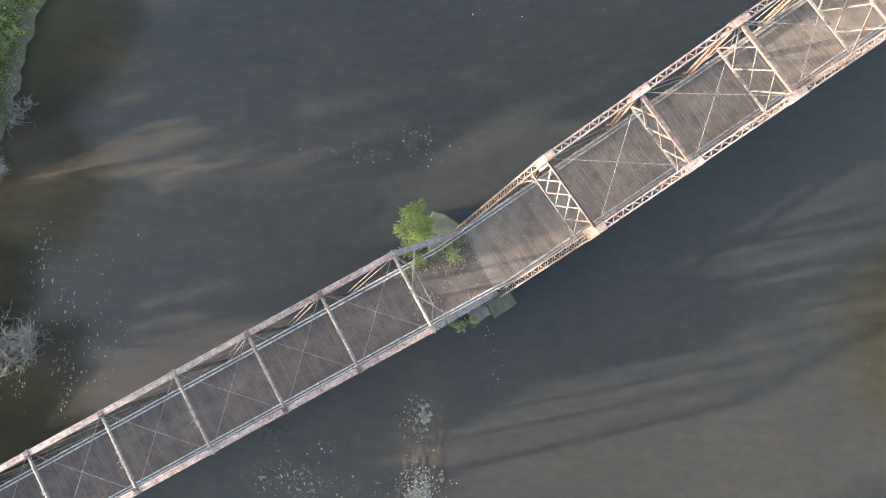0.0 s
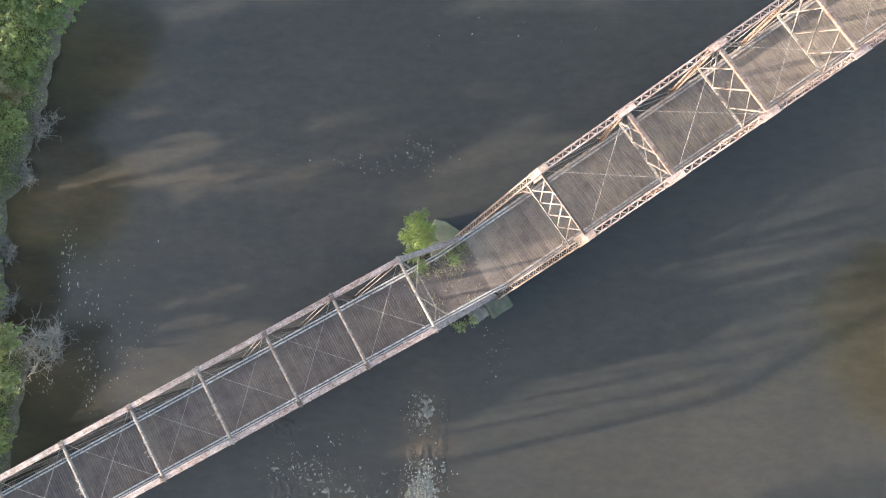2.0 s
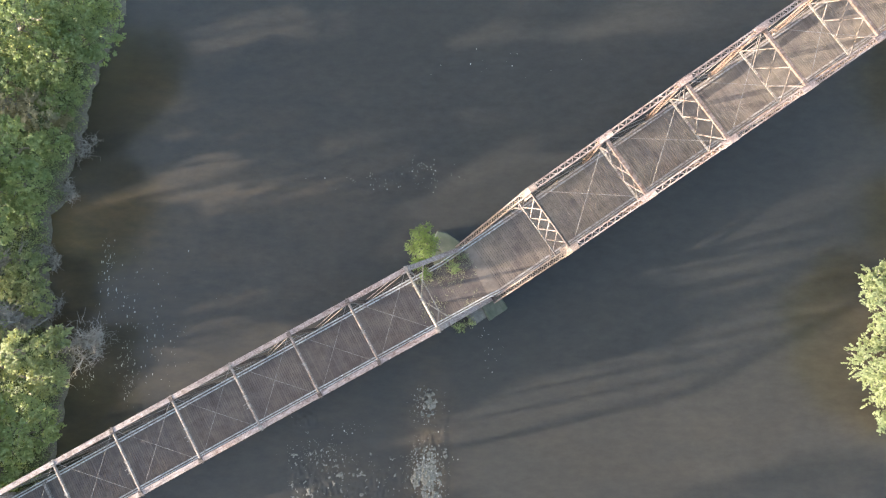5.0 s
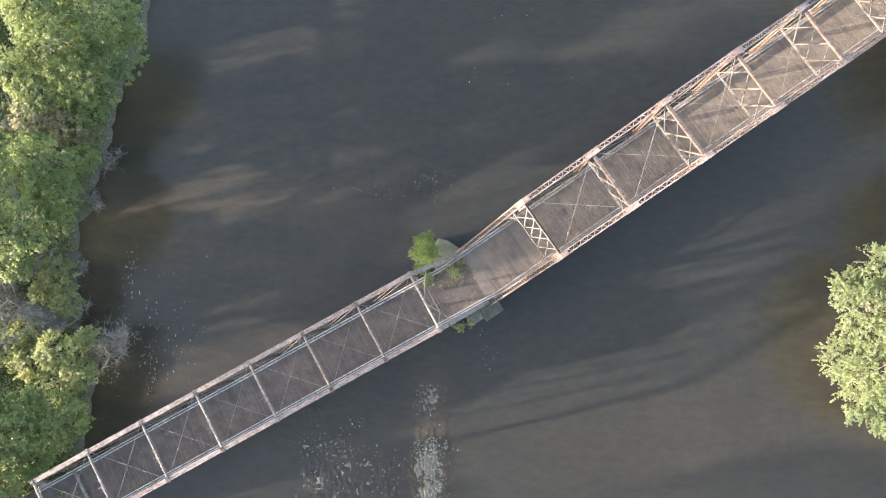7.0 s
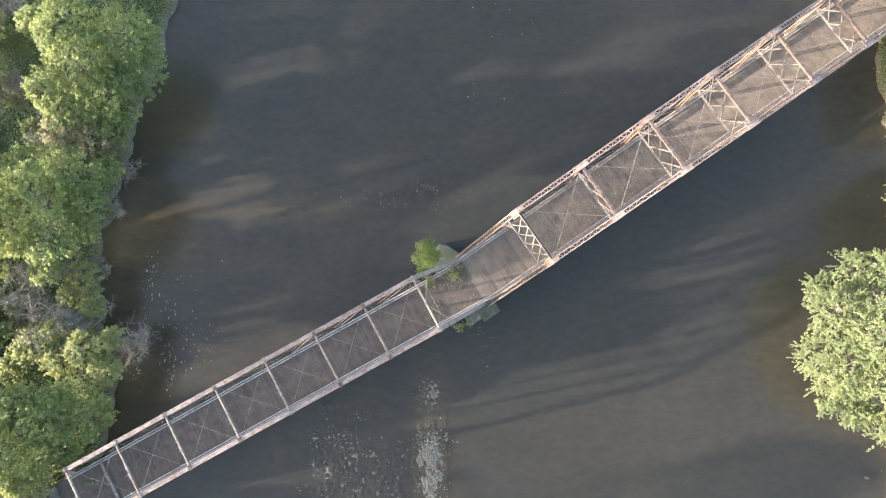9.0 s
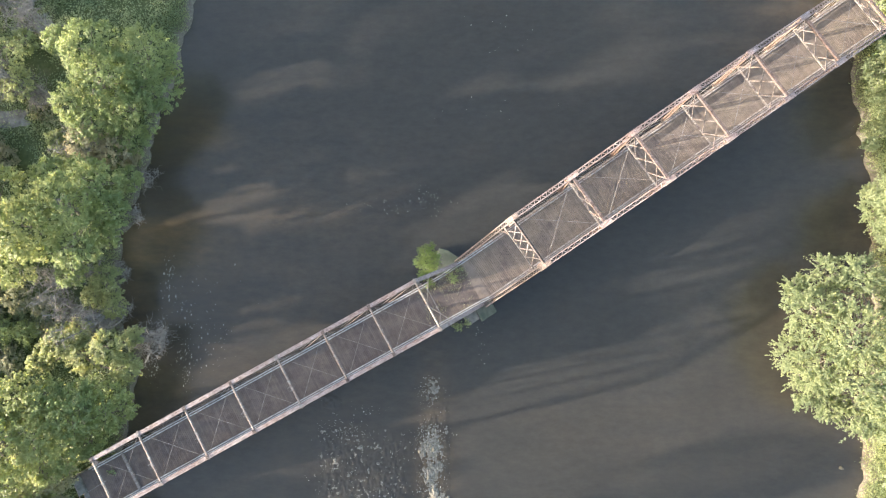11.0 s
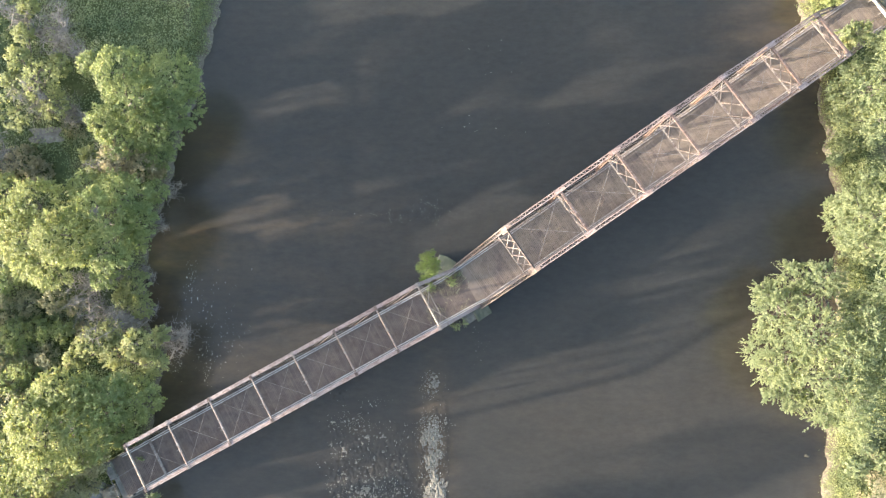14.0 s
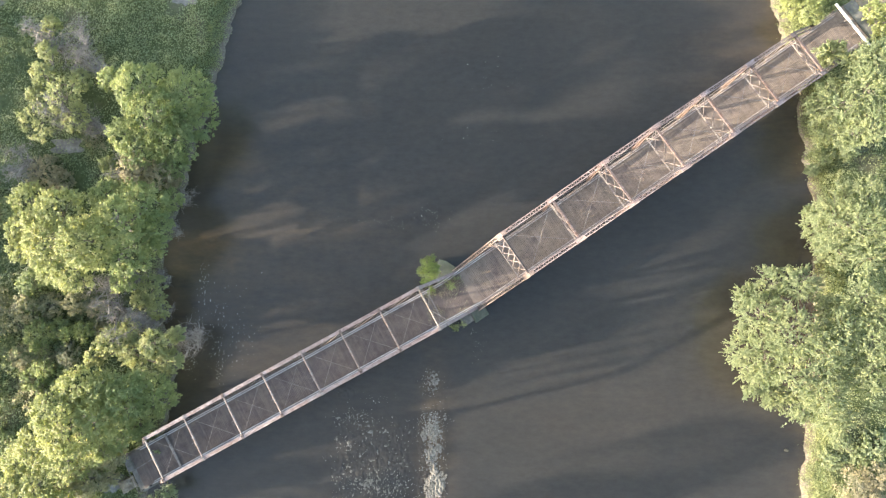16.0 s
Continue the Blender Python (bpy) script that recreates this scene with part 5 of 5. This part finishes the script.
# choppy shallow water that breaks over the stones
def riffle(x, y):
    """How broken the water is: 0 calm to 1."""
    e = 0.30 * noise.noise(Vector((x * 0.5, y * 0.35, 1.0)))
    left = 1.0 - max(abs(x + 11.6) / 6.4, abs(y + 22.5) / 10.4)
    bar = 1.0 - max(abs(x + 3.6) / 2.4, abs(y + 19.0) / 12.0)
    top = 0.7 - max(abs(x + 15.2) / 2.4, abs(y + 10.6) / 1.2)
    north = 0.55 - max(abs(x + 6.4) / 6.5, abs(y - 12.6 - 0.18 * (x + 6.4)) / 2.3)
    return min(1.0, max(0.0, 2.4 * (max(left, bar, top, north) + e)))


rif_v, rif_f = [], []
for gx, gy in ((np.arange(-19.5, 0.4, 0.13), np.arange(-34.5, -6.0, 0.13)), (np.arange(-13, 0.5, 0.13), np.arange(8, 17, 0.13))):
    o_, m_ = len(rif_v), len(gx)
    broken = []
    for y in gy:
        for x in gx:
            k = riffle(x, y)
            broken.append(k > 0.0)
            lump = 0.060 * noise.noise(Vector((x * 2.2, y * 1.2, 0))) + 0.065 * noise.noise(Vector((x * 6, y * 3.0, 3)))
            rif_v.append((x, y, -0.010 + 0.045 * k * k * (3 - 2 * k) + k * k * lump))
    for j in range(len(gy) - 1):
        for i in range(m_ - 1):
            q = j * m_ + i
            if broken[q] or broken[q + 1] or broken[q + m_] or broken[q + m_ + 1]:
                rif_f.append((o_ + q, o_ + q + 1, o_ + q + m_ + 1, o_ + q + m_))
rif = part("riffle", Shape().add(rif_v, rif_f), M_WATER)
for poly in rif.data.polygons:
    poly.use_smooth = True
bed = rif.data.attributes.new("shoal_lift", "FLOAT", "POINT")
bed.data.foreach_set("value", [shoal_lift_at(x, y) for x, y, _ in rif_v])
tagged(rif, "choppy shallow water breaking over submerged stones", "riffle", "", "stuff")


def foam(name, label, spots, seed):
    """Small ragged flecks of foam that lie on the water."""
    rg = random.Random(seed)
    s = Shape()
    for x, y, size, streak in spots:
        n = 6
        a0 = rg.uniform(0, 6.28)
        z0 = 0.018 + 0.09 * riffle(x, y)
        ring = [(x + math.cos(a0 + k * 6.283 / n) * size * rg.uniform(0.4, 1), y + math.sin(a0 + k * 6.283 / n) * size * streak * rg.uniform(0.4, 1), z0) for k in range(n)]
        top_ = [(x + (p[0] - x) * 0.6, y + (p[1] - y) * 0.6, z0 + 0.018) for p in ring]
        s.add(ring + top_, [tuple(range(6, 12))] + [(k, (k + 1) % 6, 6 + (k + 1) % 6, 6 + k) for k in range(6)])
    ob = part(name, s, M_FOAM)
    return tagged(ob, label, "foam", "", "stuff")


g_ = random.Random(31)


def fleck():
    """The half-width of a fleck: most are small."""
    return 0.013 + 0.058 * g_.random() ** 3


spots = []
for cx, cy, sx, sy, n in ((-32.5, -7.6, 0.35, 0.75, 46), (-33.2, -5.0, 0.35, 0.75, 24), (-32.7, -3.6, 0.35, 0.75, 26), (-36.5, -6.7, 0.35, 0.75, 36), (-30.0, -4.2, 0.70, 0.75, 14), (-36.1, -3.0, 0.70, 0.75, 10), (-28.3, -2.5, 0.70, 0.75, 10), (-29.4, -5.9, 0.70, 0.75, 10), (-33.6, 0.2, 1.2, 1.6, 60), (-31.6, -0.6, 1.3, 1.9, 30), (-32.6, -6.6, 1.1, 0.9, 30), (-35.1, 5.4, 0.35, 0.8, 40), (-35.2, 3.6, 0.6, 0.6, 25), (-31.0, 4.5, 3.0, 3.0, 20), (-29.5, -5.0, 1.6, 1.5, 25), (-35.6, -1.0, 0.6, 1.5, 20)):
    spots += [(g_.gauss(cx, sx), g_.gauss(cy, sy), fleck() * 0.9, g_.uniform(1.6, 4.0)) for _ in range(n)]
foam("foam_flecks", "white flecks of foam drifting near the bank", spots, 1)
spots = []
for cx, cy, sx, sy, n in ((-4.4, 13.3, 0.5, 0.8, 45), (-8.0, 12.4, 3.0, 0.5, 60), (-3.6, 12.6, 1.2, 0.9, 30), (3.5, 24, 3.0, 0.8, 22), (5.0, 33.0, 2.5, 1.5, 20), (2.2, -3.8, 0.6, 1.2, 26), (-10.8, -11.4, 1.3, 0.4, 40), (-3.9, -9.4, 0.45, 0.7, 90), (-4.3, -8.4, 0.2, 0.7, 30), (-14.2, -13.7, 1.5, 0.6, 150), (-12.6, -14.6, 0.8, 0.6, 50), (-11.4, -22.6, 2.2, 0.9, 260), (-9.0, -21.4, 1.4, 0.7, 60), (-4.6, -14.6, 0.7, 0.7, 90), (-3.4, -14.2, 1.0, 0.5, 80)):
    spots += [(g_.gauss(cx, sx), g_.gauss(cy, sy), fleck(), g_.uniform(0.6, 1.8)) for _ in range(n)]
while len(spots) < 2500:
    x, y = g_.uniform(-18.5, -0.8), g_.uniform(-32, -7)
    k = riffle(x, y)
    near_bar = math.exp(-((x + 3.5) / 1.6) ** 2) * (1 if y < -13 else 0.2)
    streak = noise.noise(Vector((x * 0.9, y * 0.7, 7.0)))
    if k > 0.2 and g_.random() < 0.08 + 0.60 * near_bar + 0.45 * max(0.0, streak):
        spots.append((x, y, fleck() * (0.8 + 0.5 * near_bar), g_.uniform(0.7, 2.2)))
foam("riffle_foam", "broken white water over submerged stones", spots, 2)

# ---- bridge ends ----
bar = empty("road_barrier", pose(*at(RM, 53.6, 0), 0, 0, 0, 34.151))
tagged(bar, "white painted steel barrier closing the bridge end", "barrier")
part("beam", Shape().beam((0, -3.45, 4.40), (0, 3.5, 4.40), 0.22, 0.22), M_WHITE, bar)
for y in (-3.0, -1.0, 1.0, 3.0):
    part("leg", Shape().beam((0.06, y, 2.4), (0.06, y, 4.28), 0.08, 0.08, (1, 0, 0)), M_ROD, bar)
abut = empty("abutment_east", pose(*at(RM, 55.4, 0), 0, 0, 0, 34.151))
tagged(abut, "concrete abutment under the bridge end", "abutment", "", "structure")
part("seat", block(-2.6, 1.4, -3.0, 3.0, -0.5, 2.35, 0.1), M_CONCRETE, abut)
part("backwall", block(-0.3, 1.4, -2.8, 2.8, 2.35, 3.3, 0.06), M_CONCRETE, abut)
part("approach_slab", block(1.4, 9.0, -2.6, 2.6, 2.0, 3.35, 0.1), M_PATH, abut)
west = empty("abutment_west", pose(*at(LM, -43.4, 0), 0, 0, 0, 28.554))
tagged(west, "stained concrete abutment under the bridge end", "abutment", "", "structure")
part("seat", block(-1.2, 2.6, -2.75, 2.75, -0.5, 2.35, 0.1), M_CONCRETE, west)
part("backwall", block(-1.0, 0.3, -2.6, 2.6, 2.35, 3.0, 0.06), M_CONCRETE, west)
part("approach_slab", worn_block(-3.4, -1.0, -1.7, -0.2, 1.2, 2.9, 0.22), M_PATH, west)
blk = part("concrete_block", block(-0.42, 0.42, -1.05, 1.05, 0, 0.75, 0.07), M_CONCRETE)
blk.matrix_world = pose(*at(LM, -43.95, 1.35), 2.99, 0, 0, 28.554)
tagged(blk, "pale concrete block closing the deck end", "concrete block")
pipe = part("railing_pipe", Shape().tube([Vector((0, -2.7, 1.25)), Vector((0, 0.6, 1.3)), Vector((0, 4.4, 1.22))], [0.045] * 3, 6).beam((0, -2.5, 0), (0, -2.5, 1.25), 0.09, 0.09, (1, 0, 0)).beam((0, 2.5, 0), (0, 2.5, 1.25), 0.09, 0.09, (1, 0, 0)), M_ROD)
pipe.matrix_world = pose(*at(LM, -43.95, 0), 3.0, 0, 0, 28.554)
tagged(pipe, "thin grey railing pipe across the bridge end", "railing")
stick = part("loose_bar", Shape().beam((-1.2, 0, 0.03), (1.2, 0, 0.05), 0.06, 0.06), M_ROD)
stick.matrix_world = pose(*at(LM, -42.3, 0.35), DECK + 0.015, 0, 0, 28.554 + 3)
tagged(stick, "loose rusty steel bar lying on the deck end", "bar")
plank = part("fallen_beam", Shape().beam((0, -2.3, 0.09), (0, 2.3, 0.09), 0.26, 0.16), M_ROD)
plank.matrix_world = pose(*at(LM, -38.15, 0), DECK + 0.015, 0, 0, 28.554 + 1.5)
tagged(plank, "grey timber beam lying across the deck", "beam")
